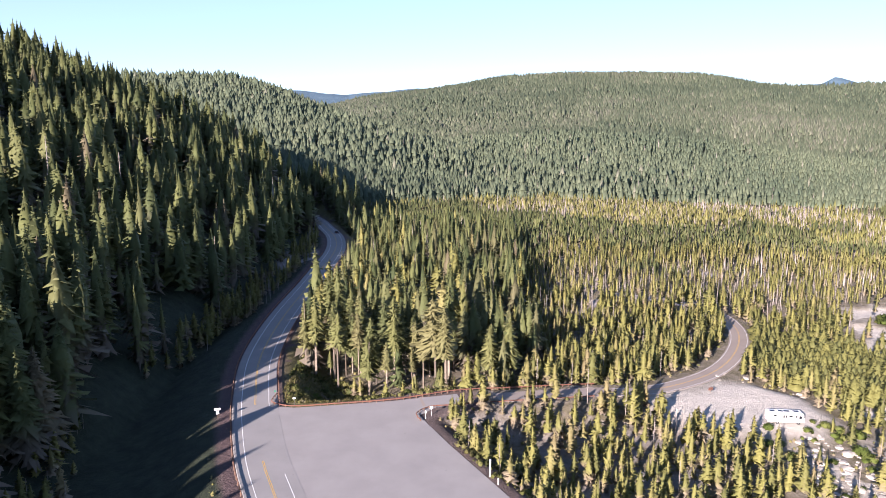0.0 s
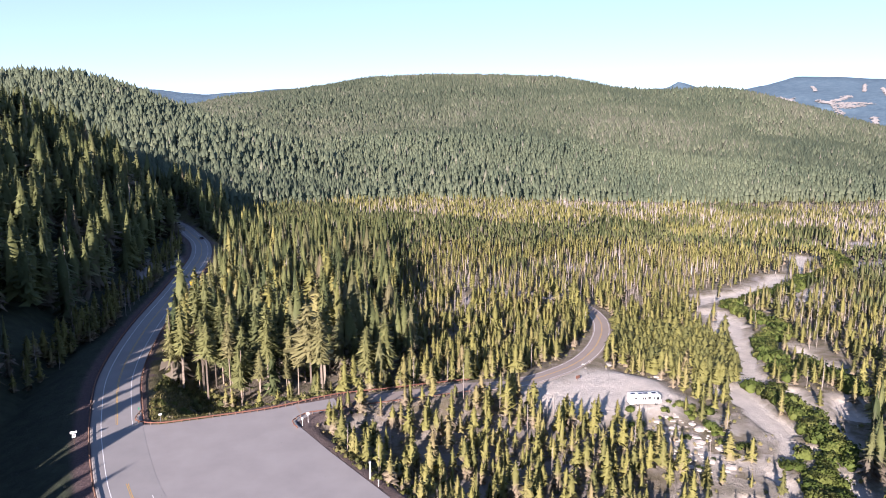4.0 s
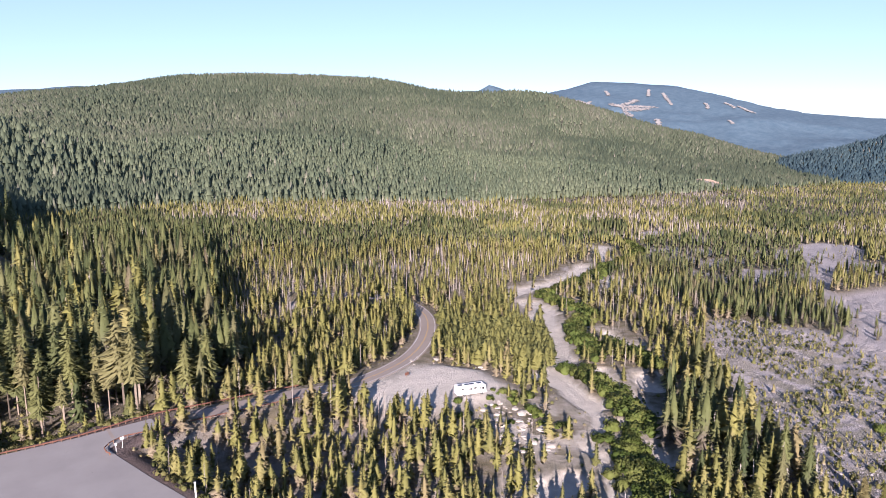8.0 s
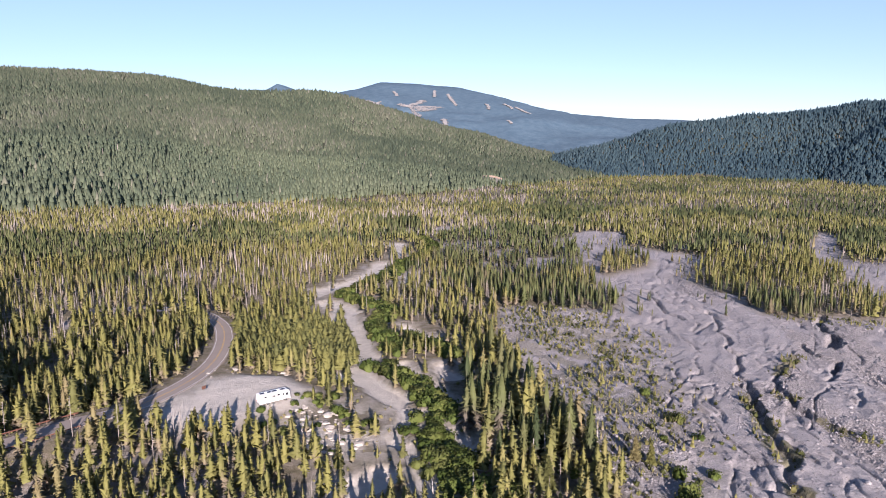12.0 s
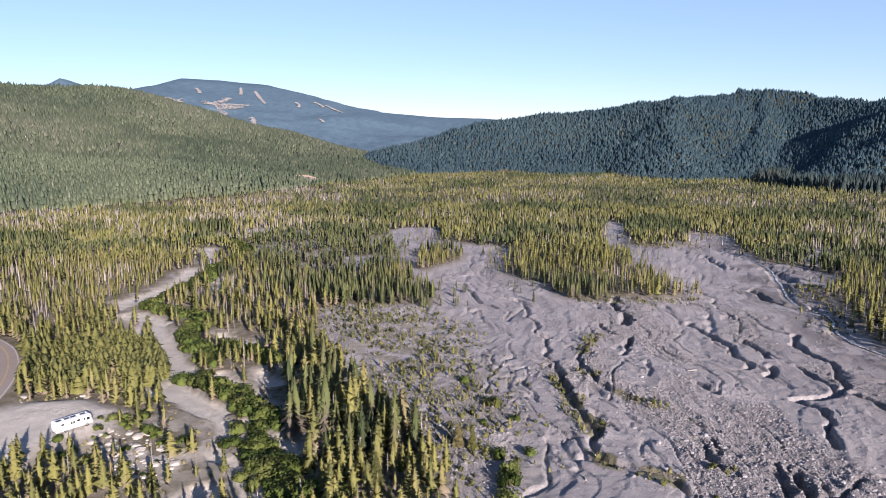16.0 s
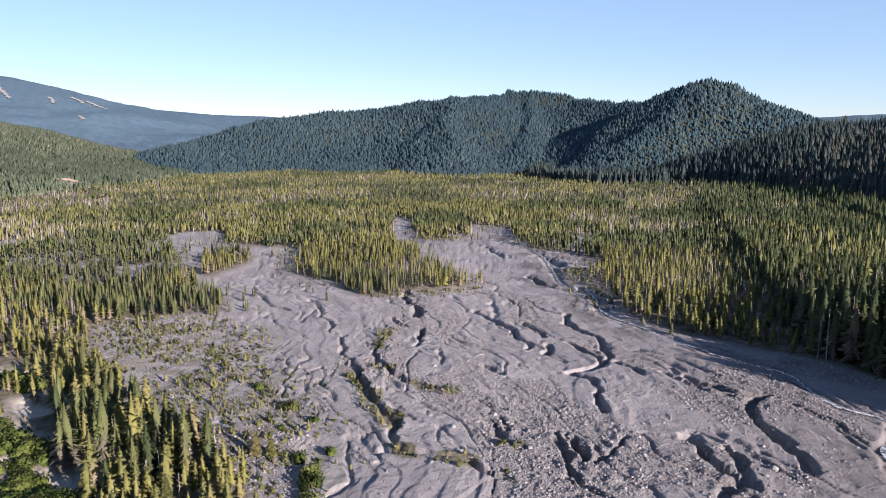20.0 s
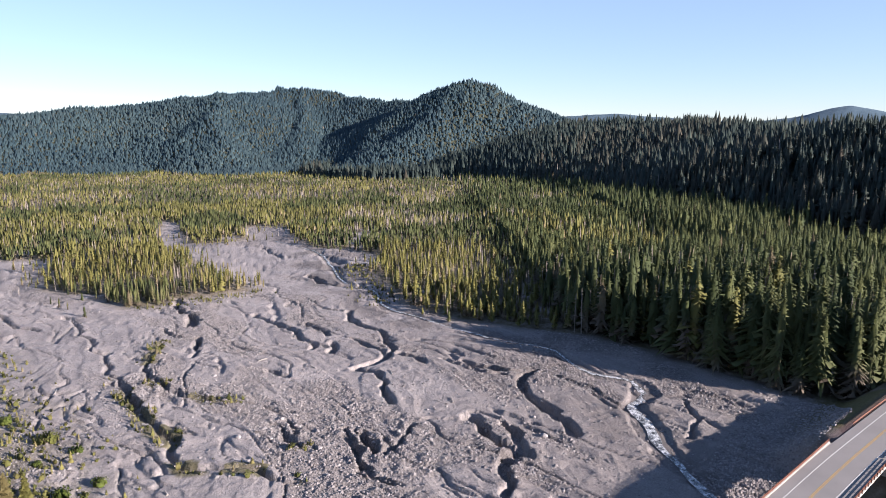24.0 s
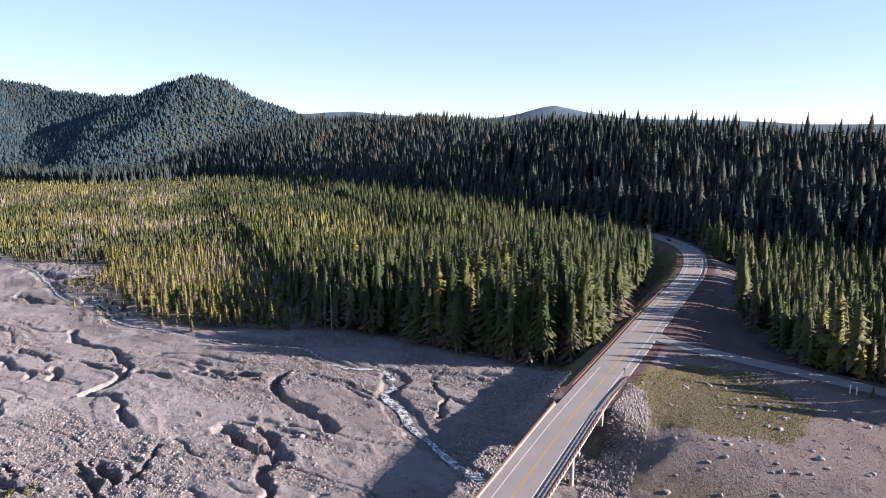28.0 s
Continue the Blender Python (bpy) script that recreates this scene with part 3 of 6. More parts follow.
def terrain(x, y, fields=False):
    """Ground height at x, y (arrays), and on demand the masks of what covers it."""
    base = valley(x, y) + 1.4 * fbm(x / 70, y / 70, 4, 3) + 4.2 * np.exp(-((x - 84) / 46) ** 2 - ((y - 196) / 40) ** 2)
    z, kind = ridge_heights(x, y, base)
    z = z + 6.0 * road_cut(x, y, 26, 14)
    plain_m = poly_mask(x + 5 * fbm(x / 14, y / 14, 3, 36), y + 5 * fbm(x / 14, y / 14, 3, 37), PLAIN, 6) * (1 - poly_mask(x, y, ISLE, 6))
    rough = fbm(x / 3.1, y / 3.1, 3, 53)
    wet_shade, green, rubble = np.zeros(x.shape), np.zeros(x.shape), np.zeros(x.shape)
    k = plain_m > 0
    if k.any():
        pz, wet_shade[k], green[k], rubble[k] = gravel(x[k], y[k])
        z[k] += (pz - z[k]) * plain_m[k]
    # creek bed through the woods
    creek_m = np.zeros(x.shape)
    wx, wy = x + 4 * fbm(x / 13, y / 13, 3, 75), y + 4 * fbm(x / 13, y / 13, 3, 77)
    for line, half in SANDS:
        creek_m = np.maximum(creek_m, smooth((half + 0.8 - to_line(wx, wy, line, 20)[0]) / 1.6))
    creek_m = creek_m * (plain_m < 0.5)
    z = z - 1.3 * creek_m
    # level field beyond the bridge
    fz = 0.4 - 0.045 * np.clip(to_line(x, y, FIELD_EDGE, 200)[0] - 4, 0, 90) + 0.25 * rough + 0.4 * fbm(x / 10, y / 10, 3, 76)
    z = z + (fz - z) * smooth(poly_mask(x, y, FIELD, 14))
    # pull-out, side roads, parking lot, highway: graded beds with sloping sides
    pull = poly_mask(x, y, PULLOUT, 6)
    z = z + (-4.8 + 0.15 * rough - z) * smooth(pull)
    for line, half in (([tuple(p) for p in SIDE_ROAD], 5.0), ([tuple(p) for p in EAST_ROAD], 5.5)):
        dist, s, _ = to_line(x, y, line, 40)
        zr = np.interp(s, lengths(line), [p[2] for p in line])
        z = zr - 0.12 + (z - zr + 0.12) * smooth((dist - half) / 12)
    lot = poly_mask(x, y, LOT, 2)
    lot_d = to_line(x, y, list(LOT) + [LOT[0]], 40)[0] * np.where(inside(x, y, LOT), -1, 1)
    z = -0.12 + (z + 0.12) * smooth((lot_d - 1.5) / 13)
    hd, hs, side = to_line(x, y, H_LINE, 60, True)
    zr = np.interp(hs, H_LEN, [p[2] for p in H_LINE])
    slope = np.where((side < 0) & (hs < BR_S[0]), 26.0, 15.0)
    bed = zr - 0.15 + (z - zr + 0.15) * smooth((hd - 8.0) / slope)
    on_bridge = smooth((hs - BR_S[0] + 4) / 8) * smooth((BR_S[1] + 4 - hs) / 8)
    z = bed + (z - bed) * on_bridge
    if not fields:
        return z
    r = np.hypot(x, y)
    f = {}
    hillkind = np.where(kind > 0, kind, 0)
    names = np.array(["", *[q[0] for q in RIDGES]])
    tag = names[hillkind]
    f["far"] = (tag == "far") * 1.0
    f["woods_shade"] = ((tag == "hill") | (tag == "cool") | (tag == "dark") | (tag == "near")) * 0.85
    # open bank west of the highway gets it too, standing in for its shade
    f["woods_shade"] = np.maximum(f["woods_shade"], 1.0 * ((side < 0) & (hs < BR_S[0] - 60) & (hd > 9)))
    f["sand"] = np.clip(plain_m * 1.4 - 0.2, 0, 1)
    # bare gravel patches among the trees
    f["patch"] = np.zeros(x.shape)
    for cx, cy, size in OPENINGS:
        f["patch"] = np.maximum(f["patch"], smooth((size - np.hypot(wx - cx, wy - cy) + 2) / 4))
    f["patch"] = np.maximum(f["patch"], smooth((fbm(x / 26, y / 26, 4, 81) + 0.3 * np.exp(-(((x - 400) / 110) ** 2 + ((y - 340) / 110) ** 2)) - 0.42) / 0.08) * (kind == 0) * (r > 300) * (r < 800))
    f["sand"] = np.maximum(f["sand"], 0.9 * f["patch"])
    f["rubble"] = rubble * plain_m
    f["pale"] = np.maximum(smooth(pull) * 1.0, creek_m * 0.95)
    knoll = np.exp(-(((x - 104) / 16) ** 2 + ((y - 160) / 22) ** 2))
    f["pale"] = np.maximum(f["pale"], knoll * (fbm(x / 6, y / 6, 3, 85) > -0.1) * 0.9)
    for cx, cy, wx_, wy_ in ((117, 128, 9, 6), (90, 130, 14, 8), (121, 118, 8, 6), (75, 198, 12, 8)):
        f["pale"] = np.maximum(f["pale"], 0.85 * smooth(1.6 * np.exp(-(((x - cx) / wx_) ** 2 + ((y - cy) / wy_) ** 2)) - 0.4))
    f["sand"] = np.maximum(f["sand"], 0.9 * poly_mask(x, y, FIELD, 8) * (1 - f.get("grass", 0)))
    cut_a = road_cut(x + 10, y + 10, 30, 36)
    cut_b = np.exp(-(((x - 523) / 20) ** 2 + ((y + 343) / 20) ** 2))
    f["bare"] = np.maximum(cut_a, cut_b) > 0.4
    f["pale"] = np.maximum(f["pale"], 0.45 * smooth(cut_a * 2 - 0.6))
    f["thicket"] = np.minimum.reduce([to_line(x, y, line, 20)[0] - half for line, half in THICKETS])
    f["wet_shade"] = wet_shade * (plain_m > 0.3)
    bank = smooth((30 - hd) / 10) * smooth((hd - 7) / 2) * (1 - plain_m) * (1 - poly_mask(x, y, FIELD, 8))
    f["grass"] = np.maximum(np.maximum(np.maximum(green, 0.5 * poly_mask(x, y, SCRUB, 18) * smooth((fbm(x / 6, y / 6, 3, 86) + 0.15) / 0.2)), bank * np.where(side < 0, 0.0, 0.85) * (fbm(x / 12, y / 12, 3, 87) > -0.15)), 0)
    east = np.exp(-(((x - 142) / 24) ** 2 + ((y + 140) / 24) ** 2)) * (hd > 8)
    f["grass"] = np.maximum(f["grass"], smooth((east + 0.25 * fbm(x / 8, y / 8, 4, 89) - 0.34) / 0.08) * 0.75)
    f["cinder"] = np.maximum(0.95 * poly_mask(x, y, ((182, -146), (205, -172), (262, -240), (256, -250), (190, -196), (150, -178), (160, -160)), 6), 0.6 * poly_mask(x, y, ((100, -130), (70, -150), (110, -186), (124, -166)), 22))
    f["sand"] = np.maximum(f["sand"], 0.45 * poly_mask(x, y, ((0, 178), (40, 190), (62, 180), (78, 150), (60, 105), (25, 115)), 14) * (fbm(x / 7, y / 7, 3, 99) > -0.1))
    f["cinder"] = np.maximum(f["cinder"], 0.6 * poly_mask(x, y, FIELD, 10))
    f["cinder"] = np.maximum(f["cinder"], 0.9 * poly_mask(x, y, ((196, -150), (168, -148), (140, -166), (110, -176), (70, -190), (60, -220), (150, -190), (262, -240)), 8))
    f["cinder"] = np.maximum(f["cinder"], 0.9 * smooth(cut_b * 2 - 0.6))
    f["cinder"] = np.maximum(f["cinder"], np.maximum(smooth((11 - hd) / 2), smooth((7 - np.abs(lot_d)) / 3) * 0.8) * (1 - on_bridge))
    f["shore"] = poly_mask(x, y, PLAIN, 40) * (1 - poly_mask(x, y, SCRUB, 6))
    f["brook"] = np.minimum.reduce([to_line(x, y, line, 20)[0] - half for line, half in SANDS])
    f["pale"] = np.maximum(f["pale"], 0.4 * smooth((9 - f["brook"]) / 7) * (plain_m < 0.5) * smooth((fbm(x / 8, y / 8, 3, 83) + 0.05) / 0.2))
    f["kind"], f["tag"], f["plain"], f["creek"], f["pull"] = kind, tag, plain_m, creek_m, pull
    f["hd"], f["lot"], f["hside"], f["hs"] = hd, lot_d, side, hs
    f["road"] = np.minimum(to_line(x, y, SIDE_ROAD, 30)[0], to_line(x, y, EAST_ROAD, 30)[0])
    return z, f


def mesh_from(name, verts, faces, material, attrs=None, flat=True, normals=None):
    """verts (n,3), faces (m,3) or (m,4) arrays; normals: rounded shading of a leafy crown."""
    me = bpy.data.meshes.new(name)
    k = faces.shape[1]
    me.vertices.add(len(verts))
    me.vertices.foreach_set("co", np.ascontiguousarray(verts, np.float32).ravel())
    me.loops.add(faces.size)
    me.loops.foreach_set("vertex_index", np.ascontiguousarray(faces, np.int32).ravel())
    me.polygons.add(len(faces))
    me.polygons.foreach_set("loop_start", np.arange(0, faces.size, k, dtype=np.int32))
    me.polygons.foreach_set("use_smooth", np.full(len(faces), not flat or normals is not None))
    for key, val in (attrs or {}).items():
        me.attributes.new(key, "FLOAT", "POINT").data.foreach_set("value", np.ascontiguousarray(val, np.float32))
    me.materials.append(material)
    me.update(calc_edges=True)
    if normals is not None:
        me.attributes.new("custom_normal", "FLOAT_VECTOR", "POINT").data.foreach_set("vector", np.ascontiguousarray(normals, np.float32).ravel())
    return me


def part(name, bm, material, parent, label=""):
    me = bpy.data.meshes.new(name)
    bm.to_mesh(me)
    bm.free()
    me.materials.append(material)
    ob = new(name, me)
    ob.parent = parent
    if label:
        tagged(ob, label)
    return ob


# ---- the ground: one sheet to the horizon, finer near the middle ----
SHEET = {}


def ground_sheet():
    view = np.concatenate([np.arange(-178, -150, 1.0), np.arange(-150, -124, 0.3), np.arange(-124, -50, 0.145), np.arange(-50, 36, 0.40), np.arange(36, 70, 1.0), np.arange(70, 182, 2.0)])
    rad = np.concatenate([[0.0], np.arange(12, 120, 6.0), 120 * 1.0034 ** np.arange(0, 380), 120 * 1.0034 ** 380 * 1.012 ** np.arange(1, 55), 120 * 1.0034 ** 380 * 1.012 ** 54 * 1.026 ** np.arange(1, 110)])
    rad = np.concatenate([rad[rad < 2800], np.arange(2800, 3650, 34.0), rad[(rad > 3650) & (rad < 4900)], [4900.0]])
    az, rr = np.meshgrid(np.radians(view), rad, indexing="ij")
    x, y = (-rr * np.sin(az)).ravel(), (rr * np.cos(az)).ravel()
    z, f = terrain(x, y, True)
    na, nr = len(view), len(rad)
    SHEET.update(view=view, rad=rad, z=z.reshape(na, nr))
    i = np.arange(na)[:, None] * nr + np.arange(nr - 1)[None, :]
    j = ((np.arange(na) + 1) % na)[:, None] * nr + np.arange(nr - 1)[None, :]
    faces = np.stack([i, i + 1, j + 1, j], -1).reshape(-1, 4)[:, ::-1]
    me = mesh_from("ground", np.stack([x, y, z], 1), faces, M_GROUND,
                   {k: f[k] for k in ("woods_shade", "grass", "cinder", "sand", "pale", "wet_shade", "far", "rubble")}, flat=False)
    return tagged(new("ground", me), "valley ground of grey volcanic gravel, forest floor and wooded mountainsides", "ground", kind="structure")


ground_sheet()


def ground_z(x, y):
    """Height of the built ground at arrays of places."""
    g = SHEET["z"]
    i = np.clip(np.interp(np.degrees(np.arctan2(-x, y)), SHEET["view"], np.arange(g.shape[0])), 0, g.shape[0] - 1.001)
    j = np.clip(np.interp(np.hypot(x, y), SHEET["rad"], np.arange(g.shape[1])), 0, g.shape[1] - 1.001)
    a, b = i.astype(int), j.astype(int)
    u, v = i - a, j - b
    return (g[a, b] * (1 - u) + g[a + 1, b] * u) * (1 - v) + (g[a, b + 1] * (1 - u) + g[a + 1, b + 1] * u) * v


def height(x, y):
    return float(ground_z(np.array([float(x)]), np.array([float(y)]))[0])


def ground_cover(x, y):
    """Height of the built ground and what covers it."""
    return ground_z(x, y), terrain(x, y, True)[1]


# ---- roads ----
def strip(line, left, right, lift, thick=0.0):
    """A band along a line, from left to right of it (metres), lifted above it."""
    bm = bmesh.new()
    rows = []
    for i, p in enumerate(line):
        a, b = line[max(i - 1, 0)], line[min(i + 1, len(line) - 1)]
        t = Vector((b.x - a.x, b.y - a.y, 0)).normalized()
        n = Vector((-t.y, t.x, 0))
        row = [bm.verts.new(p + n * left + Vector((0, 0, lift))), bm.verts.new(p + n * right + Vector((0, 0, lift)))]
        if thick:
            row = [bm.verts.new(row[0].co + n * thick - Vector((0, 0, thick)))] + row + [bm.verts.new(row[1].co - n * thick - Vector((0, 0, thick)))]
        rows.append(row)
    for r0, r1 in zip(rows[:-1], rows[1:]):
        for k in range(len(r0) - 1):
            bm.faces.new((r0[k], r0[k + 1], r1[k + 1], r1[k]))
    bmesh.ops.recalc_face_normals(bm, faces=bm.faces)
    if bm.faces[0].normal.z < 0 and not thick:
        bmesh.ops.reverse_faces(bm, faces=bm.faces)
    return bm


def cut_line(line, s0, s1):
    """The run of a line between two distances along it."""
    s = lengths([tuple(p) for p in line])
    pts = [p for p, q in zip(line, s) if s0 < q < s1]
    at = lambda q: Vector([np.interp(q, s, [p[k] for p in line]) for k in range(3)])
    return [at(max(s0, 0))] + pts + [at(min(s1, s[-1]))]


def empty(name, at=(0, 0, 0)):
    e = new(name)
    e.location = at
    return e


def near_s(line, x, y):
    return float(to_line(np.array([float(x)]), np.array([float(y)]), [tuple(p) for p in line])[1][0])


highway = empty("highway_road")
tagged(highway, "two-lane grey asphalt highway curving through the valley", "road", kind="structure")
part("asphalt", strip(HIGHWAY, 5.9, -5.9, 0.02, 0.25), M_ROAD, highway)
S_LOT0 = near_s(HIGHWAY, -49, 176)
S_ROAD_E = near_s(HIGHWAY, 190, -150)
part("edge_line", strip(HIGHWAY, -3.55, -3.70, 0.03), M_WHITE, highway, "solid white edge line")
for s0, s1 in ((0, S_LOT0 - 4), (S_LOT0 + 36, S_LOT0 + 60), (S_LOT0 + 70, S_ROAD_E - 34), (S_ROAD_E + 4, 9999)):
    part("edge_line", strip(cut_line(HIGHWAY, s0, s1), 3.70, 3.55, 0.03), M_WHITE, highway, "solid white edge line")
for s0, s1 in ((0, S_LOT0 - 6), (S_LOT0 + 28, S_ROAD_E - 14), (S_ROAD_E + 12, 9999)):
    for o in (0.16, -0.16):
        part("centre_line", strip(cut_line(HIGHWAY, s0, s1), o + 0.06, o - 0.06, 0.03), M_YELLOW, highway, "double yellow centre line")

side_road = empty("side_road")
tagged(side_road, "old brownish asphalt side road winding into the pines", "road", kind="structure")
part("asphalt", strip(SIDE_ROAD, 3.4, -3.4, 0.02, 0.2), M_OLDROAD, side_road)
for o in (2.9, -2.9):
    part("edge_line", strip(cut_line(SIDE_ROAD, 60, 9999), o + 0.07, o - 0.07, 0.03), M_WHITE, side_road, "faded white edge line")
for o in (0.15, -0.15):
    part("centre_line", strip(cut_line(SIDE_ROAD, 60, 9999), o + 0.06, o - 0.06, 0.03), M_YELLOW, side_road, "faded yellow centre line")
east_road = empty("access_road")
tagged(east_road, "narrow grey access road joining the highway", "road", kind="structure")
part("asphalt", strip(EAST_ROAD, 3.2, -3.2, 0.02, 0.2), M_ROAD, east_road)


def lot():
    bm = bmesh.new()
    face = bm.faces.new([bm.verts.new((x, y, 0.0)) for x, y in LOT])
    bmesh.ops.triangulate(bm, faces=[face])
    bmesh.ops.recalc_face_normals(bm, faces=bm.faces)
    if bm.faces[0].normal.z < 0:
        bmesh.ops.reverse_faces(bm, faces=bm.faces)
    ob = part("parking_lot", bm, M_LOT, None)
    return tagged(ob, "wide empty parking lot of worn pale asphalt", "parking lot", kind="structure")


lot()


# ---- trees ----
def whorl_tree(rng, whorls, arms, low, spread, droop, ragged=0.42, power=0.8, leaf=0.2, lift=0.12):
    """A conifer of height 1: whorls of drooping boughs round a thin stem. Returns verts, faces of crown."""
    v, f = [], []
    for w in range(whorls):
        u = (w + 0.5) / whorls
        h = low + (0.985 - low) * u ** 0.92
        reach = spread * (1 - u) ** power * (0.85 + 0.3 * rng.random()) + 0.008
        off = rng.random() * 6.28
        for a in range(arms):
            th = off + 6.283 * a / arms + rng.uniform(-0.35, 0.35)
            L = reach * (1 - ragged + 2 * ragged * rng.random())
            c, s = math.cos(th), math.sin(th)
            wd = L * leaf * rng.uniform(0.7, 1.3) + 0.004
            k = h + rng.uniform(-0.3, 0.3) / whorls
            dz = -droop * L * (0.5 + rng.random())
            roll = rng.uniform(-1, 1) * wd * 0.9
            b = len(v)
            if rng.random() < 0.5:
                p, q, e = 0.15, 1.0, 0.15
            else:
                p, q, e = 0.72, 0.02, 0.5
            v += [(c * L * p - s * wd, s * L * p + c * wd, k + roll + lift * L + dz * e), (c * L * p + s * wd, s * L * p - c * wd, k - roll + lift * L + dz * e), (c * L * q, s * L * q, k + dz * q)]
            f += [(b, b + 2, b + 1)]
    # dense inner needles round the stem
    b = len(v)
    for h, k in ((low, 0.34), (low + 0.55 * (1 - low), 0.34)):
        v += [(spread * k * rng.uniform(0.8, 1.2) * math.cos(1.571 * a + h), spread * k * rng.uniform(0.8, 1.2) * math.sin(1.571 * a + h), h + rng.uniform(-0.03, 0.03)) for a in range(4)]
    v.append((0, 0, 0.97))
    for a in range(4):
        i, j = b + a, b + (a + 1) % 4
        f += [(i, j, j + 4), (i, j + 4, i + 4), (i + 4, j + 4, b + 8)]
    b = len(v)
    v += [(0.006, 0, 0.93), (-0.003, 0.005, 0.93), (-0.003, -0.005, 0.93), (0, 0, 1.02)]
    f += [(b, b + 1, b + 3), (b + 1, b + 2, b + 3), (b + 2, b, b + 3)]
    return np.array(v, float), np.array(f, int)


def cone_tree(rng, tiers, sides, low, spread):
    """A conifer seen from afar: stacked ragged skirts."""
    v, f = [], []
    for w in range(tiers):
        u = w / tiers
        h0 = low + (1 - low) * u
        h1 = min(1.0, h0 + (1 - low) * (1.55 / tiers))
        r = spread * (1 - u) ** 0.85
        b = len(v)
        off = rng.random() * 6.28
        for a in range(sides):
            th = off + 6.283 * a / sides
            k = r * rng.uniform(0.7, 1.25)
            v.append((k * math.cos(th), k * math.sin(th), h0 + rng.uniform(-0.04, 0.04)))
        v.append((0, 0, h1))
        f += [(b + a, b + (a + 1) % sides, b + sides) for a in range(sides)]
    return np.array(v, float), np.array(f, int)


def column_tree(rng, sides, low, spread, rings=((0.0, 1.0), (0.42, 0.85), (0.75, 0.42))):
    """A narrow pine seen from afar: a ragged spire that tapers late."""
    v, f = [], []
    for h, k in rings:
        off = rng.random() * 6.28
        for a in range(sides):
            th, r = off + 6.283 * a / sides, spread * k * rng.uniform(0.65, 1.3)
            v.append((r * math.cos(th), r * math.sin(th), max(h, low) + rng.uniform(-0.07, 0.07)))
    v.append((0, 0, 1.0))
    last = (len(rings) - 1) * sides
    for b in range(0, last, sides):
        for a in range(sides):
            i, j = b + a, b + (a + 1) % sides
            f += [(i, j, j + sides), (i, j + sides, i + sides)]
    f += [(last + a, last + (a + 1) % sides, last + sides) for a in range(sides)]
    return np.array(v, float), np.array(f, int)


def stem(radius, top, sides=5, bend=0.0, low=0.0):
    v, f = [], []
    for k, (h, r) in enumerate(((low, radius), (0.5 * top, radius * 0.7), (top, radius * 0.25))):
        for a in range(sides):
            th = 6.283 * a / sides
            v.append((r * math.cos(th) + bend * h * h, r * math.sin(th), h))
    for k in range(2):
        for a in range(sides):
            i, j = k * sides + a, k * sides + (a + 1) % sides
            f += [(i, j, j + sides), (i, j + sides, i + sides)]
    return np.array(v, float), np.array(f, int)


def snag_shape(rng, twigs):
    v, f = stem(0.012, 1.0, 4, rng.uniform(-0.04, 0.04), -0.03)
    v, f = list(map(tuple, v)), list(map(tuple, f))
    for _ in range(twigs):
        h = rng.uniform(0.3, 0.95)
        th, L = rng.uniform(0, 6.28), rng.uniform(0.03, 0.11) * (1.2 - h) + 0.015
        c, s = math.cos(th), math.sin(th)
        b = len(v)
        v += [(0, 0, h - 0.008), (0, 0, h + 0.008), (c * L, s * L, h + rng.uniform(-0.05, 0.02))]
        f += [(b, b + 1, b + 2)]
    return np.array(v, float), np.array(f, int)


def crown_normals(v, f, up, rng, stir=0.28):
    """Outward directions of a leafy crown, and its faces turned to look outward."""
    out = np.stack([v[:, 0], v[:, 1], np.zeros(len(v))], 1)
    out = out / np.maximum(np.hypot(v[:, 0], v[:, 1]), 1e-4)[:, None] if up else np.stack([v[:, 0], v[:, 1], v[:, 2] - 0.25], 1)
    out[:, 2] += up
    out = out / np.maximum(np.linalg.norm(out, axis=1), 1e-4)[:, None] + rng.normal(0, stir, v.shape)
    out = out / np.linalg.norm(out, axis=1)[:, None]
    a, b, c = v[f[:, 0]], v[f[:, 1]], v[f[:, 2]]
    turned = (np.cross(b - a, c - a) * out[f].mean(1)).sum(1) < 0
    return out, np.where(turned[:, None], f[:, ::-1], f)


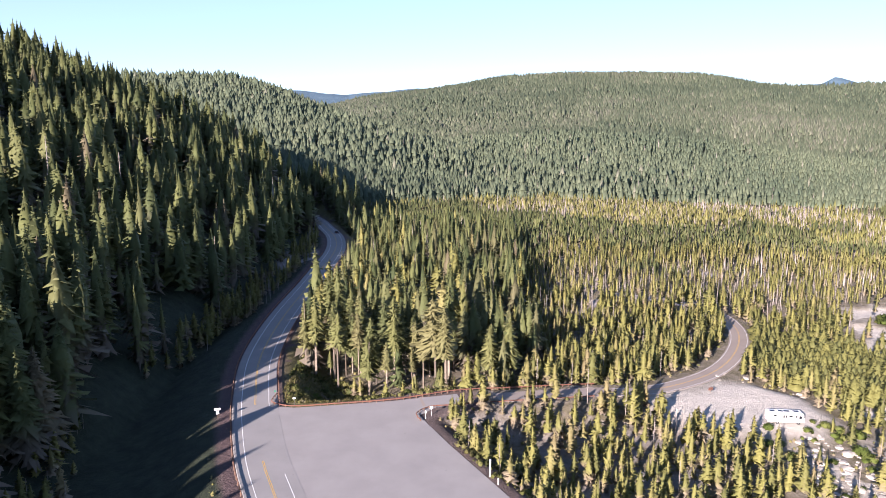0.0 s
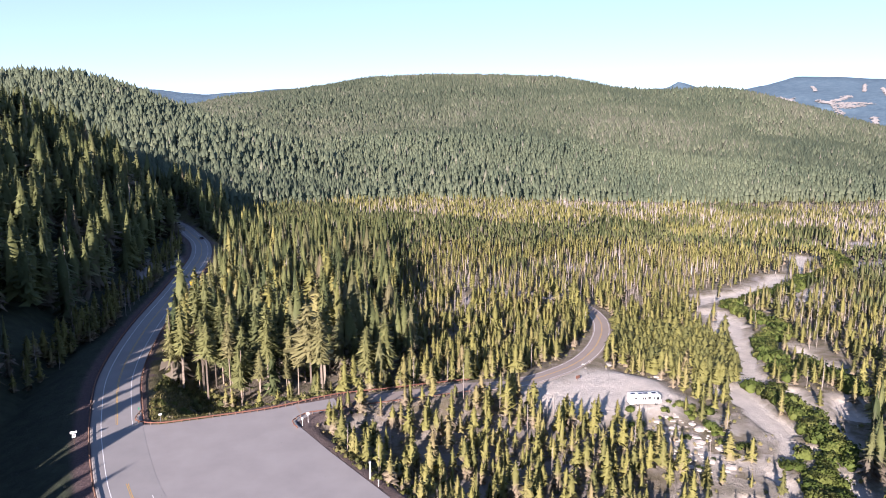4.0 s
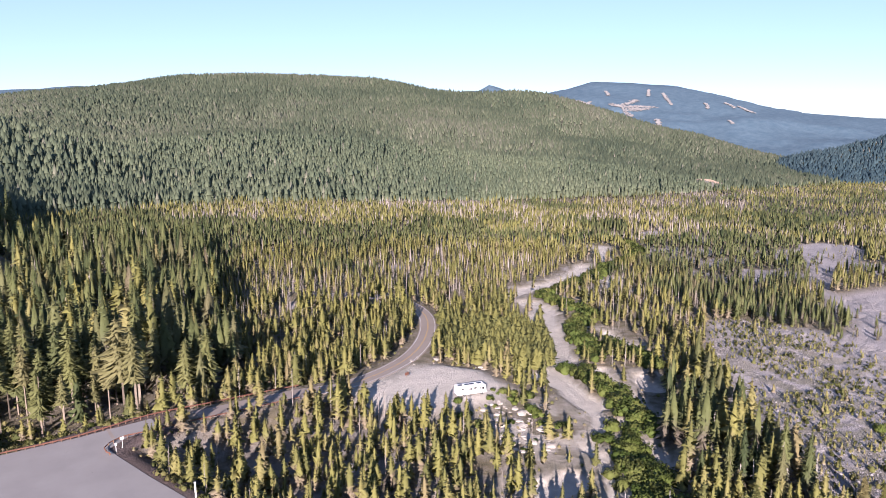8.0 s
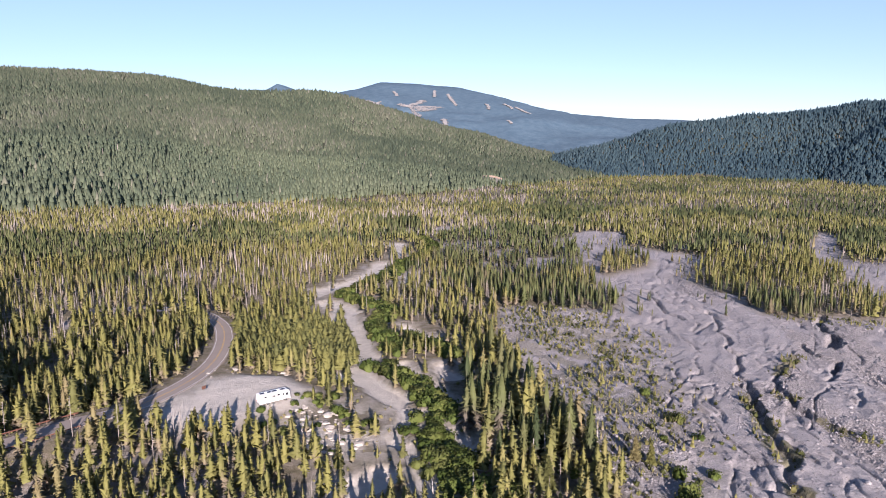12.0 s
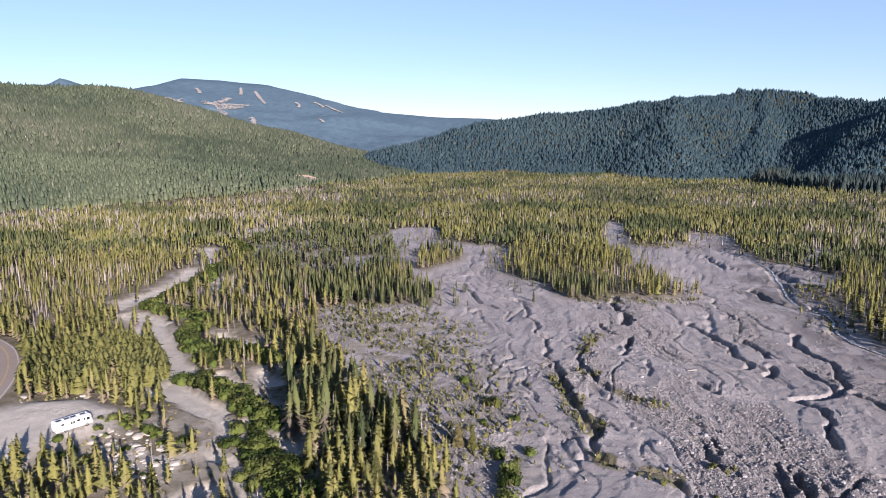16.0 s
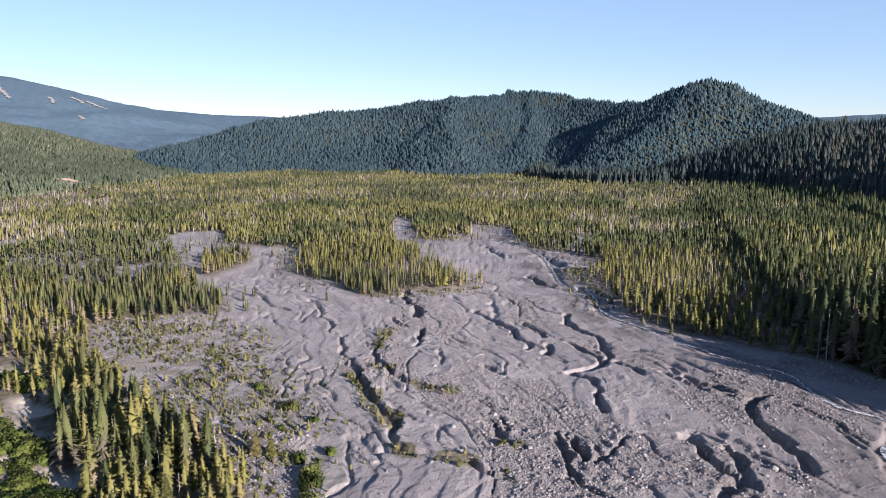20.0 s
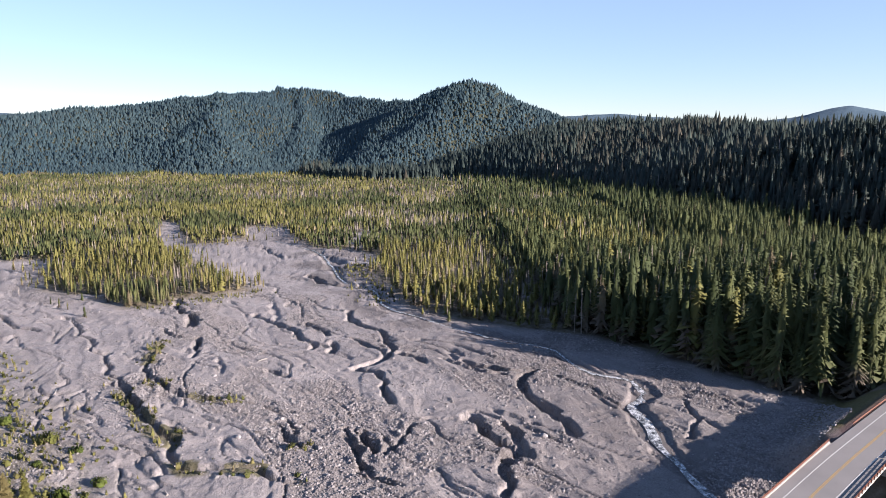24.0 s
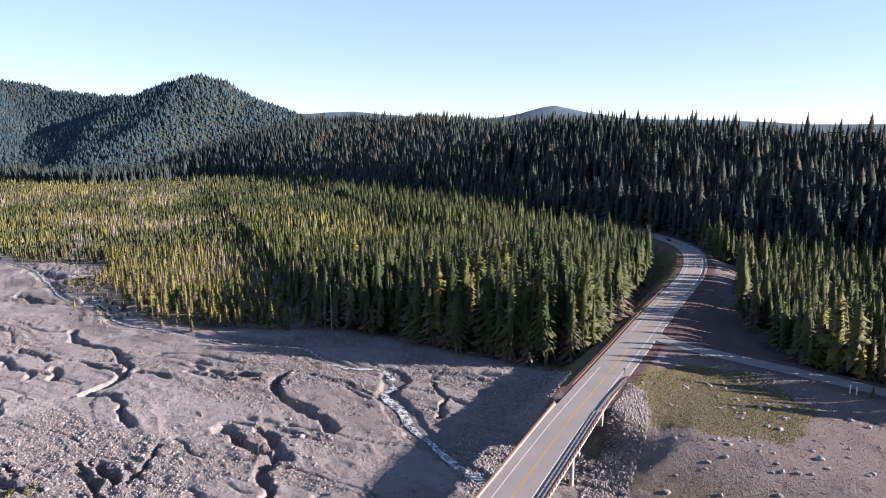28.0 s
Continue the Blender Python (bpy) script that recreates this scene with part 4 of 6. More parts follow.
def scatter(name, shapes, x, y, z, tall, wide, tint, material, label, category, rng, soft=False, bare=0.62, leafy=None):
    """Many trees in one mesh: each a turned and scaled copy of one of the shapes."""
    vs, fs, ts, bs, ns, base = [], [], [], [], [], 0
    pick = rng.integers(0, len(shapes), len(x))
    for k, (sv, sf) in enumerate(shapes):
        q = np.where(pick == k)[0]
        if not len(q):
            continue
        if leafy is not None:
            sn, sf = crown_normals(sv, sf, leafy, rng)
        th = rng.uniform(0, 6.283, len(q))
        c, s = np.cos(th)[:, None], np.sin(th)[:, None]
        lean = rng.normal(0, 0.012, (2, len(q)))[:, :, None]
        H, W = tall[q][:, None], (tall * wide)[q][:, None]
        px = (sv[None, :, 0] * c - sv[None, :, 1] * s) * W + lean[0] * sv[None, :, 2] * H + x[q][:, None]
        py = (sv[None, :, 0] * s + sv[None, :, 1] * c) * W + lean[1] * sv[None, :, 2] * H + y[q][:, None]
        pz = sv[None, :, 2] * H + z[q][:, None]
        vs.append(np.stack([px, py, pz], -1).reshape(-1, 3))
        fs.append((sf[None] + (np.arange(len(q)) * len(sv))[:, None, None] + base).reshape(-1, 3))
        ts.append(np.repeat(tint[q], len(sv)))
        if leafy is not None:
            ns.append(np.stack([sn[None, :, 0] * c - sn[None, :, 1] * s, sn[None, :, 0] * s + sn[None, :, 1] * c, np.broadcast_to(sn[None, :, 2], px.shape)], -1).reshape(-1, 3))
        bs.append(smooth((rng.uniform(-0.05, bare, len(q))[:, None] - sv[None, :, 2]) / 0.22).ravel())
        base += len(q) * len(sv)
    if not vs:
        return None
    me = mesh_from(name, np.concatenate(vs), np.concatenate(fs), material, {"tint": np.concatenate(ts), "bare": np.concatenate(bs)}, not soft, np.concatenate(ns) if ns else None)
    return tagged(new(name, me), label, category, kind="stuff")


def jitter(x0, x1, y0, y1, step, rng):
    gx, gy = np.meshgrid(np.arange(x0, x1, step), np.arange(y0, y1, step))
    gx, gy = gx.ravel(), gy.ravel()
    return gx + rng.uniform(-0.48, 0.48, len(gx)) * step, gy + rng.uniform(-0.48, 0.48, len(gx)) * step


rng = np.random.default_rng(7)
rr = random.Random(5)
PINE_NEAR = [whorl_tree(rr, 54, 9, lo, sp, 0.1, 0.42, 0.72, 0.27, 0.2) for lo, sp in ((0.06, 0.125), (0.08, 0.14), (0.18, 0.12), (0.06, 0.11), (0.28, 0.11))]
FIR_NEAR = [whorl_tree(rr, 52, 10, lo, sp, 0.45, 0.45, 0.8, 0.15) for lo, sp in ((0.05, 0.15), (0.08, 0.165), (0.06, 0.14), (0.15, 0.15), (0.05, 0.17))]
PINE_MID = [whorl_tree(rr, 18, 6, lo, sp, 0.1, 0.45, 0.7, 0.36, 0.2) for lo, sp in ((0.06, 0.16), (0.08, 0.17), (0.2, 0.14), (0.10, 0.14), (0.28, 0.14), (0.04, 0.19))]
FIR_TALL = [whorl_tree(rr, 20, 6, lo, sp, 0.55, 0.42, 0.85, 0.17) for lo, sp in ((0.05, 0.15), (0.10, 0.165), (0.06, 0.14), (0.16, 0.155), (0.05, 0.175), (0.22, 0.13))]
FIR_GROVE = [whorl_tree(rr, 38, 8, lo, sp, 0.5, 0.45, 0.85, 0.10) for lo, sp in ((0.05, 0.14), (0.10, 0.155), (0.06, 0.13), (0.18, 0.145), (0.05, 0.16))]
FIR_FAR = [whorl_tree(rr, 12, 6, lo, sp, 0.5, 0.42, 0.85, 0.26) for lo, sp in ((0.05, 0.15), (0.10, 0.16), (0.06, 0.14), (0.16, 0.15), (0.05, 0.17), (0.2, 0.13))]
BARE_MID = [whorl_tree(rr, 54, 9, lo, sp, 0.25, 0.55, 0.6, 0.10) for lo, sp in ((0.42, 0.10), (0.48, 0.11), (0.38, 0.12), (0.55, 0.09), (0.30, 0.12))]
PINE_FAR = [cone_tree(rr, 3, 5, lo, sp) for lo, sp in ((0.10, 0.15), (0.10, 0.13), (0.2, 0.14), (0.3, 0.13), (0.08, 0.17), (0.12, 0.12), (0.15, 0.15), (0.25, 0.12))]
HILL_FAR = [cone_tree(rr, 2, 4, 0.02, sp) for sp in (0.17, 0.19, 0.21, 0.18, 0.16, 0.20, 0.22, 0.24)]
COLUMN = [column_tree(rr, 4, lo, sp) for lo, sp in ((0.05, 0.11), (0.1, 0.12), (0.2, 0.10), (0.08, 0.13), (0.12, 0.09), (0.3, 0.10))]
COLUMN_FAR = [column_tree(rr, 3, lo, sp, ((0.0, 1.1), (0.55, 0.65))) for lo, sp in ((0.05, 0.12), (0.1, 0.13), (0.2, 0.11), (0.08, 0.14), (0.12, 0.10))]
FAR_SPIKY = [whorl_tree(rr, 9, 4, lo, sp, 0.1, 0.42, 0.65, 0.55, 0.2) for lo, sp in ((0.06, 0.16), (0.08, 0.15), (0.15, 0.14), (0.25, 0.13), (0.04, 0.18), (0.1, 0.13))]
HILL_TINY = [cone_tree(rr, 1, 3, 0.0, sp) for sp in (0.22, 0.25, 0.28, 0.24, 0.30)]
SNAG = [snag_shape(rr, 26) for _ in range(5)]
SNAG_FAR = [(v, f) for v, f in (column_tree(rr, 3, 0.0, 0.045, ((0.0, 1.0),)) for _ in range(3))]
POLE = [stem(0.016, 0.9, 3, b, -0.02) for b in (0.0, 0.03, -0.03)]

TALL_GROVE = ((-50, 222), (-14, 201), (14, 203), (34, 230), (40, 330), (60, 560), (-83, 600), (-52, 380), (-50, 300))


def tree_stand():
    """Where trees grow: place, height, kind (0 pine, 1 fir, 2 hill, 3 cool hill), and how far out they stand."""
    x1, y1 = jitter(-400, 960, -900, 960, 3.55, rng)
    r1 = np.hypot(x1, y1)
    k = (r1 < 900) & (r1 > 60)
    x1, y1 = x1[k], y1[k]
    x2, y2 = jitter(-950, 2700, -900, 2750, 6.9, rng)
    r2 = np.hypot(x2, y2)
    ang = np.degrees(np.arctan2(-x2, y2))
    k = (r2 >= 900) & (ang < 40) & (ang > -155) & (r2 < 2800)
    x2, y2 = x2[k], y2[k]
    x, y = np.concatenate([x1, x2]), np.concatenate([y1, y2])
    z, f = ground_cover(x, y)
    r = np.hypot(x, y)
    ang = np.degrees(np.arctan2(-x, y))
    dens = np.ones(len(x))
    shore = (f["plain"] >= 0.4) & (f["wet_shade"] < 0.3)
    dens *= np.where(f["plain"] < 0.4, 1, 0.30 * shore * smooth((0.82 - f["shore"]) / 0.25) * (fbm(x / 18, y / 18, 2, 113) > -0.05) * (x > 250))
    dens *= np.where((f["brook"] < 7) & (f["plain"] < 0.4), 0.3, 1)
    dens *= (f["hd"] > np.where(f["hside"] < 0, 12, 13)) & (f["road"] > 6) & (f["lot"] > 4) & (f["pull"] < 0.4) & (f["creek"] < 0.4)
    # open bank below the wooded slope beside the highway
    ditch = inside(x, y, ((-60, 60), (-78, 137), (-92, 171), (-93, 198), (-85, 223), (-82, 255), (-73, 308), (-66, 300), (-55, 220), (-40, 140), (-20, 90)))
    dens *= ~ditch
    # bare clearing by the access road and beside the bridge
    dens *= ~inside(x, y, ((150, -80), (205, -112), (190, -150), (150, -182), (60, -215), (-60, -120), (60, -90)))
    dens *= ~inside(x, y, ((-52, 181), (-50, 228), (-45, 219), (-34, 213), (-25, 202), (-13, 194), (-4, 196), (4, 194), (16, 196), (16, 186), (-14, 181), (-30, 177)))
    dens *= np.where(f["tag"] == "far", 0, 1)
    dens *= ~inside(x, y, ((-62, 300), (-50, 300), (-46, 345), (-52, 372), (-64, 366)))
    dens *= f["thicket"] > 0.5
    dens *= ~inside(x, y, ((190, -150), (215, -185), (262, -238), (300, -272), (288, -292), (200, -205), (150, -184)))
    dens *= ~((x > 212) & (f["hside"] > 0) & (f["hd"] < 24) & (y < -165))
    dens *= np.where(inside(x, y, ((0, 182), (40, 192), (62, 182), (78, 150), (60, 105), (20, 112))), 0.95, 1)
    dens *= 1 - 0.93 * f["patch"]
    dens *= np.where(inside(x, y, ((60, 188), (120, 188), (120, 135), (90, 142), (84, 165))), 0.2, 1)
    # the slope's unseen southern part is planted denser to shade the highway bank
    dens *= np.where(f["tag"] == "near", np.where((y < 150) & (x > -260), 0.4, 0.18), np.where((f["tag"] == "dark") & (r < 900) | inside(x, y, TALL_GROVE), 0.42, 1))
    hidden = (f["tag"] == "near") & (x < -372) | (f["tag"] == "dark") & (y < -520) & (x > 150) & (x < 950) | (f["tag"] == "dark") & (y < -640)
    dens *= np.where(hidden, 0.3, 1)
    dens *= ~f["bare"] & ~inside(x, y, YOUNG)
    dens *= np.where((ang > 42) | (ang < -158), 0.6, 1)
    keep = rng.random(len(x)) < dens * np.where(f["kind"] > 0, 0.93, 0.80)
    x, y, z, r, ang = x[keep], y[keep], z[keep], r[keep], ang[keep]
    tag = f["tag"][keep]
    n = len(x)
    tallz = inside(x, y, TALL_GROVE)
    east_d = np.hypot(x - 245, y + 165)
    tall_e = (x > 120) & (y < -60) & (tag == "")
    size = rng.normal(1.0, 0.24, n).clip(0.45, 1.6)
    H = 8.3 * size + 2.5 * fbm(x / 45, y / 45, 2, 101)
    H = np.where(f["plain"][keep] >= 0.4, 0.62 * H, H)
    H = np.where(tallz, 19 * size, H)
    fir_pt = inside(x, y, ((110, 118), (138, 98), (158, 112), (185, 158), (160, 172), (130, 140)))
    H = np.where(inside(x, y, ((0, 182), (40, 190), (58, 176), (60, 150), (50, 110), (20, 112))), 7.4 * size, H)
    H = np.where(fir_pt, 13.5 * size, H)
    H = np.where(tall_e, (13 + 12 * np.clip(1.5 - east_d / 130, 0, 1)) * size, H)
    grove_e = (y < -190) & (x > 100) & (tag == "")
    H = np.where(grove_e, 18 * size, H)
    H = np.where((tag == "near"), 27 * size, H)
    H = np.where((tag == "hill"), (10.5 + 5 * smooth((1500 - r) / 450)) * size, H)
    H = np.where((tag == "cool"), 9.5 * size, H)
    H = np.where((tag == "dark"), 22 * size, H)
    fir = (tallz & (rng.random(n) < 0.7)) | (fir_pt & (rng.random(n) < 0.6)) | (tag == "near") | (tag == "dark") | grove_e | (fbm(x / 110, y / 110, 3, 109) > 0.22) & (r > 420) | (tag == "") & (x > 260) & (fbm(x / 70, y / 70, 2, 117) + 0.25 * smooth((40 - y) / 160) > 0.20) | (tall_e & (rng.random(n) < np.clip(1.35 - east_d / 190, 0.2, 0.92)))
    kind = np.where(tag == "hill", 2, np.where(tag == "cool", 3, np.where(tag == "dark", 4, np.where(fir, 1, 0))))
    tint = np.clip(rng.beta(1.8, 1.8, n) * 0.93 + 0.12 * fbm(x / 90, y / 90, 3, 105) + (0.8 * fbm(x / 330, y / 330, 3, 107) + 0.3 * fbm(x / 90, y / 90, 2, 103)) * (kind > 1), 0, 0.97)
    # lower tints in the eastern stands, partly for their shade, and farther out
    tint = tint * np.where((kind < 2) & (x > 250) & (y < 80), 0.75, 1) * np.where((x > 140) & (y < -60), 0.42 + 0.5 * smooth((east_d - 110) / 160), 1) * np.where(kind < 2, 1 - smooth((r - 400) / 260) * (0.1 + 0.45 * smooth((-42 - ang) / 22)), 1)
    H = np.where(tallz & (y < 262) & (x < 26), 22 * size, H)
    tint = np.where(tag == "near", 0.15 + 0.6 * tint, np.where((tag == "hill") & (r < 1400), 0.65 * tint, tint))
    tint[rng.random(n) < 0.015] = 1.0
    return x, y, z, r, ang, H.clip(3, 36), kind, tint


TX, TY, TZ, TR, TA, TH, TK, TT = tree_stand()
TB = inside(TX, TY, ((-50, 222), (-14, 200), (16, 200), (26, 216), (10, 232), (-44, 262))) & (rng.random(len(TX)) < 0.8)
dead = rng.random(len(TX)) < np.where(TK == 0, 0.08 + 0.26 * ((TX > 230) & (TY < 80)) + 0.30 * smooth((fbm(TX / 120, TY / 120, 3, 111) + 0.0) / 0.2) * (TR > 300) + 0.08 * (TR > 600) + 0.3 * smooth((TR - 600) / 120) * smooth((TA + 52) / 12) * smooth((4 - TA) / 8), 0.03)
live = ~dead
seen = (TA < 42) & (TA > -158)
NEAR_R, MID_R = 185.0, 370.0
LAB_P = "dense stand of slender yellow-green lodgepole pines"
LAB_F = "dense stand of tall dark green fir trees"


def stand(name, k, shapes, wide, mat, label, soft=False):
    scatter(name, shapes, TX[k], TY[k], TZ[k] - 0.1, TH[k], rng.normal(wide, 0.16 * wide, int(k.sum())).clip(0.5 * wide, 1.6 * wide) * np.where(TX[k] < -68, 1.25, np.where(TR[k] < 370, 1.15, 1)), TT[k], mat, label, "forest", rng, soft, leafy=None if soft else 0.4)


single = live & seen & (TR < 168) & (TK < 2) & ~TB
order = np.argsort(np.where(single, TR, 9e9))[:300]
single = np.zeros(len(TX), bool)
single[order] = True
single &= live & seen & (TK < 2) & ~TB
rest = live & ~single & ~TB
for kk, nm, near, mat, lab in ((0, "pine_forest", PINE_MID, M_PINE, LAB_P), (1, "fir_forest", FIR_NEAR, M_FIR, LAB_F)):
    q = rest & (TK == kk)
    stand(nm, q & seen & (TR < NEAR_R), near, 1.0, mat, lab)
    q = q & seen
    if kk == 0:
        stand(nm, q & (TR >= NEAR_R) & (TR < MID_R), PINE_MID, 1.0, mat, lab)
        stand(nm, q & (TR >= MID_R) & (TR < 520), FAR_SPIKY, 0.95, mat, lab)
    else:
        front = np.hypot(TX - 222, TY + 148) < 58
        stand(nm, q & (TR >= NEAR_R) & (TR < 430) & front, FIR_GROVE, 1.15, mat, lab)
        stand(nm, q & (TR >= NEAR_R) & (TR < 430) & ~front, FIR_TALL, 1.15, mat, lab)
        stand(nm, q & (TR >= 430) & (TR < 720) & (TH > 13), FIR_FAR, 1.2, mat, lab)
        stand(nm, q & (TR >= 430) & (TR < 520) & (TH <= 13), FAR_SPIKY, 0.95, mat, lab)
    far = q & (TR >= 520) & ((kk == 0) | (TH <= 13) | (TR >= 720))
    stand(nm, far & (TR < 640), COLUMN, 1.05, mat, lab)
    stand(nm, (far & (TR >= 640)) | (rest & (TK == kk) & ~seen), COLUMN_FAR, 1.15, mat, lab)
stand("tall_pine_grove", live & TB, BARE_MID, 1.0, M_PINE_TALL, "grove of tall pines with bare pale trunks and high crowns")
q = live & ~single & seen & (TK < 2) & (TB | (TR < 150) | (TR < MID_R) & (TT < 0.18))
scatter("tree_trunks", POLE, TX[q], TY[q], TZ[q] - 0.1, TH[q], np.where(TB[q], 0.9, 0.8), TT[q], M_BARK_PALE, "slender pale grey-brown trunks of the conifer stand", "tree trunks", rng)
for q, sh, wd in ((TR < 1350, HILL_FAR, 1.35), (TR >= 1350, HILL_TINY, 1.5)):
    stand("hill_forest", rest & (TK == 2) & q, sh, wd, M_HILL, "conifer forest covering a broad sunlit mountainside", True)
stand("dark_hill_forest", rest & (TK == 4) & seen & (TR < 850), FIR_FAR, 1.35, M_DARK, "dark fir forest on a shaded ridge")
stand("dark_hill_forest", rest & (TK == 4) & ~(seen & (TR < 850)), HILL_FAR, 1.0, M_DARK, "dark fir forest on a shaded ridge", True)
stand("cool_hill_forest", rest & (TK == 3), HILL_TINY, 1.6, M_HILL_HAZY, "conifer forest on a far mountainside, tinted blue for haze", True)
for nm, q, sh in (("dead_trees", dead & (TR < 430), SNAG), ("dead_trees", dead & (TR >= 430), SNAG_FAR)):
    scatter(nm, sh, TX[q], TY[q], TZ[q], TH[q] * 0.85, np.full(int(q.sum()), 1.0), TT[q], M_GREY_STAND, "grey standing dead trees among the living forest", "dead trees", rng)


def single_trees():
    """The nearest trees, each a thing with a trunk and a crown."""
    kinds = {}
    for kk, shapes, mat, name in ((0, PINE_NEAR, M_PINE_ONE, "pine_tree"), (1, FIR_NEAR, M_FIR_ONE, "fir_tree")):
        for n, (v, f) in enumerate(shapes):
            vn, f = crown_normals(v, f, 0.45, rng)
            crown = mesh_from("crown", v, f, mat, {"bare": smooth((0.34 - v[:, 2]) / 0.2)}, normals=vn)
            sv, sf = stem(0.014, 0.93, 6, 0.0, -0.03)
            kinds[kk, n] = (mesh_from("trunk", sv, sf, M_BARK), crown, name)
    for i in np.where(single)[0]:
        trunk, crown, name = kinds[int(TK[i]), int(rng.integers(0, 5))]
        e = empty(name, (TX[i], TY[i], TZ[i] - 0.1))
        w = TH[i] * rng.uniform(1.05, 1.6)
        e.scale = (w, w, TH[i])
        e.rotation_euler = (0, 0, rng.uniform(0, 6.28))
        tagged(e, "slender yellow-green lodgepole pine with a narrow crown" if TK[i] == 0 else "tall dark green fir with drooping boughs", "tree", "trees near the lot")
        for nm, me in (("trunk", trunk), ("crown", crown)):
            new(nm, me).parent = e


single_trees()


def young_stand():
    """The close-set young pines behind the pull-out."""
    x, y = jitter(98, 170, 198, 272, 2.6, rng)
    z, f = ground_cover(x, y)
    k = inside(x, y, YOUNG) & (f["creek"] < 0.4) & (f["road"] > 5) & (f["thicket"] > 1)
    n = int(k.sum())
    young_shapes = [(np.concatenate([a[0], b[0]]), np.concatenate([a[1], b[1] + len(a[0])])) for a, b in zip(PINE_MID, PINE_FAR)]
    scatter("young_pine_stand", young_shapes, x[k], y[k], z[k] - 0.1, rng.normal(6.6, 1.3, n).clip(3.5, 10), rng.normal(2.0, 0.25, n), rng.uniform(0.0, 0.38, n), M_PINE, "close-set bright green young pines behind the pull-out", "forest", rng, bare=-0.04, leafy=0.5)


young_stand()


# ---- small builders ----
def box(bm, cx, cy, cz, sx, sy, sz, bevel=0.0, turn=0.0):
    m = Matrix.Translation((cx, cy, cz)) @ Matrix.Rotation(turn, 4, "Z") @ Matrix.Diagonal((sx, sy, sz, 1))
    vs = bmesh.ops.create_cube(bm, size=1.0, matrix=m)["verts"]
    if bevel:
        es = list({e for v in vs for e in v.link_edges})
        bmesh.ops.bevel(bm, geom=es, offset=bevel, segments=2, affect="EDGES")
    return bm


def boxes(*rows, bevel=0.0):
    bm = bmesh.new()
    for r in rows:
        box(bm, *r, bevel=bevel)
    return bm


def tube(bm, a, b, r0, r1, sides=10):
    a, b = Vector(a), Vector(b)
    q = (b - a).to_track_quat("Z", "Y").to_matrix().to_4x4()
    bmesh.ops.create_cone(bm, cap_ends=True, segments=sides, radius1=r0, radius2=r1, depth=(b - a).length, matrix=Matrix.Translation((a + b) / 2) @ q)
    return bm


def share(name, me, parent, at, turn=0.0, scale=(1, 1, 1)):
    ob = new(name, me)
    ob.parent = parent
    ob.matrix_basis = Matrix.LocRotScale(at, Euler((0, 0, turn)), scale)
    return ob


def to_mesh(name, bm, material):
    me = bpy.data.meshes.new(name)
    bm.to_mesh(me)
    bm.free()
    me.materials.append(material)
    return me


def offset_line(line, off):
    out = []
    for i, p in enumerate(line):
        a, b = line[max(i - 1, 0)], line[min(i + 1, len(line) - 1)]
        t = Vector((b.x - a.x, b.y - a.y, 0)).normalized()
        out.append(p + Vector((-t.y, t.x, 0)) * off)
    return out


def sweep(line, profile):
    """A profile of (sideways, up) points carried along a line."""
    bm = bmesh.new()
    rows = []
    for i, p in enumerate(line):
        a, b = line[max(i - 1, 0)], line[min(i + 1, len(line) - 1)]
        t = Vector((b.x - a.x, b.y - a.y, 0)).normalized()
        n = Vector((-t.y, t.x, 0))
        rows.append([bm.verts.new(p + n * u + Vector((0, 0, w))) for u, w in profile])
    k = len(profile)
    for r0, r1 in zip(rows[:-1], rows[1:]):
        for i in range(k):
            bm.faces.new((r0[i], r0[(i + 1) % k], r1[(i + 1) % k], r1[i]))
    bm.faces.new(rows[0])
    bm.faces.new(rows[-1][::-1])
    bmesh.ops.recalc_face_normals(bm, faces=bm.faces)
    return bm


def along(line, step):
    """Points at even steps on a line, with the heading there."""
    s = lengths([tuple(p) for p in line])
    out = []
    for q in np.arange(step / 2, s[-1], step):
        p = Vector([np.interp(q, s, [v[k] for v in line]) for k in range(3)])
        n = Vector([np.interp(min(q + 0.5, s[-1]), s, [v[k] for v in line]) for k in range(3)]) - Vector([np.interp(max(q - 0.5, 0), s, [v[k] for v in line]) for k in range(3)])
        out.append((p, math.atan2(n.y, n.x)))
    return out


W_BEAM = ((-0.02, 0.42), (0.05, 0.47), (-0.02, 0.55), (-0.02, 0.60), (0.05, 0.67), (-0.02, 0.74), (-0.05, 0.74), (0.01, 0.67), (-0.05, 0.60), (-0.05, 0.55), (0.01, 0.47), (-0.05, 0.42))
M_POST = plain("weathered_post", (0.24, 0.15, 0.10), (0.14, 0.085, 0.06), 4.0, 0.9)
_bm = boxes((0, 0, 0.33, 0.17, 0.2, 0.96), bevel=0.015)
POST = to_mesh("post", _bm, M_POST)


def guardrail(line, flip, step=1.9):
    """A rusty steel guardrail on posts along a line of ground points."""
    e = empty("guardrail", line[0])
    back = [p - Vector(line[0]) for p in line]
    prof = [(-u, w) for u, w in W_BEAM] if flip else W_BEAM
    part("rail", sweep(back, prof), M_RUST, e, "rusty weathering-steel rail")
    side = 0.16 if flip else -0.16
    for p, h in along(back, step):
        n = Vector((-math.sin(h), math.cos(h), 0))
        share("post", POST, e, p + n * side, h)
    return tagged(e, "rusty brown steel guardrail on weathered posts beside the road", "guardrail", "guardrails")


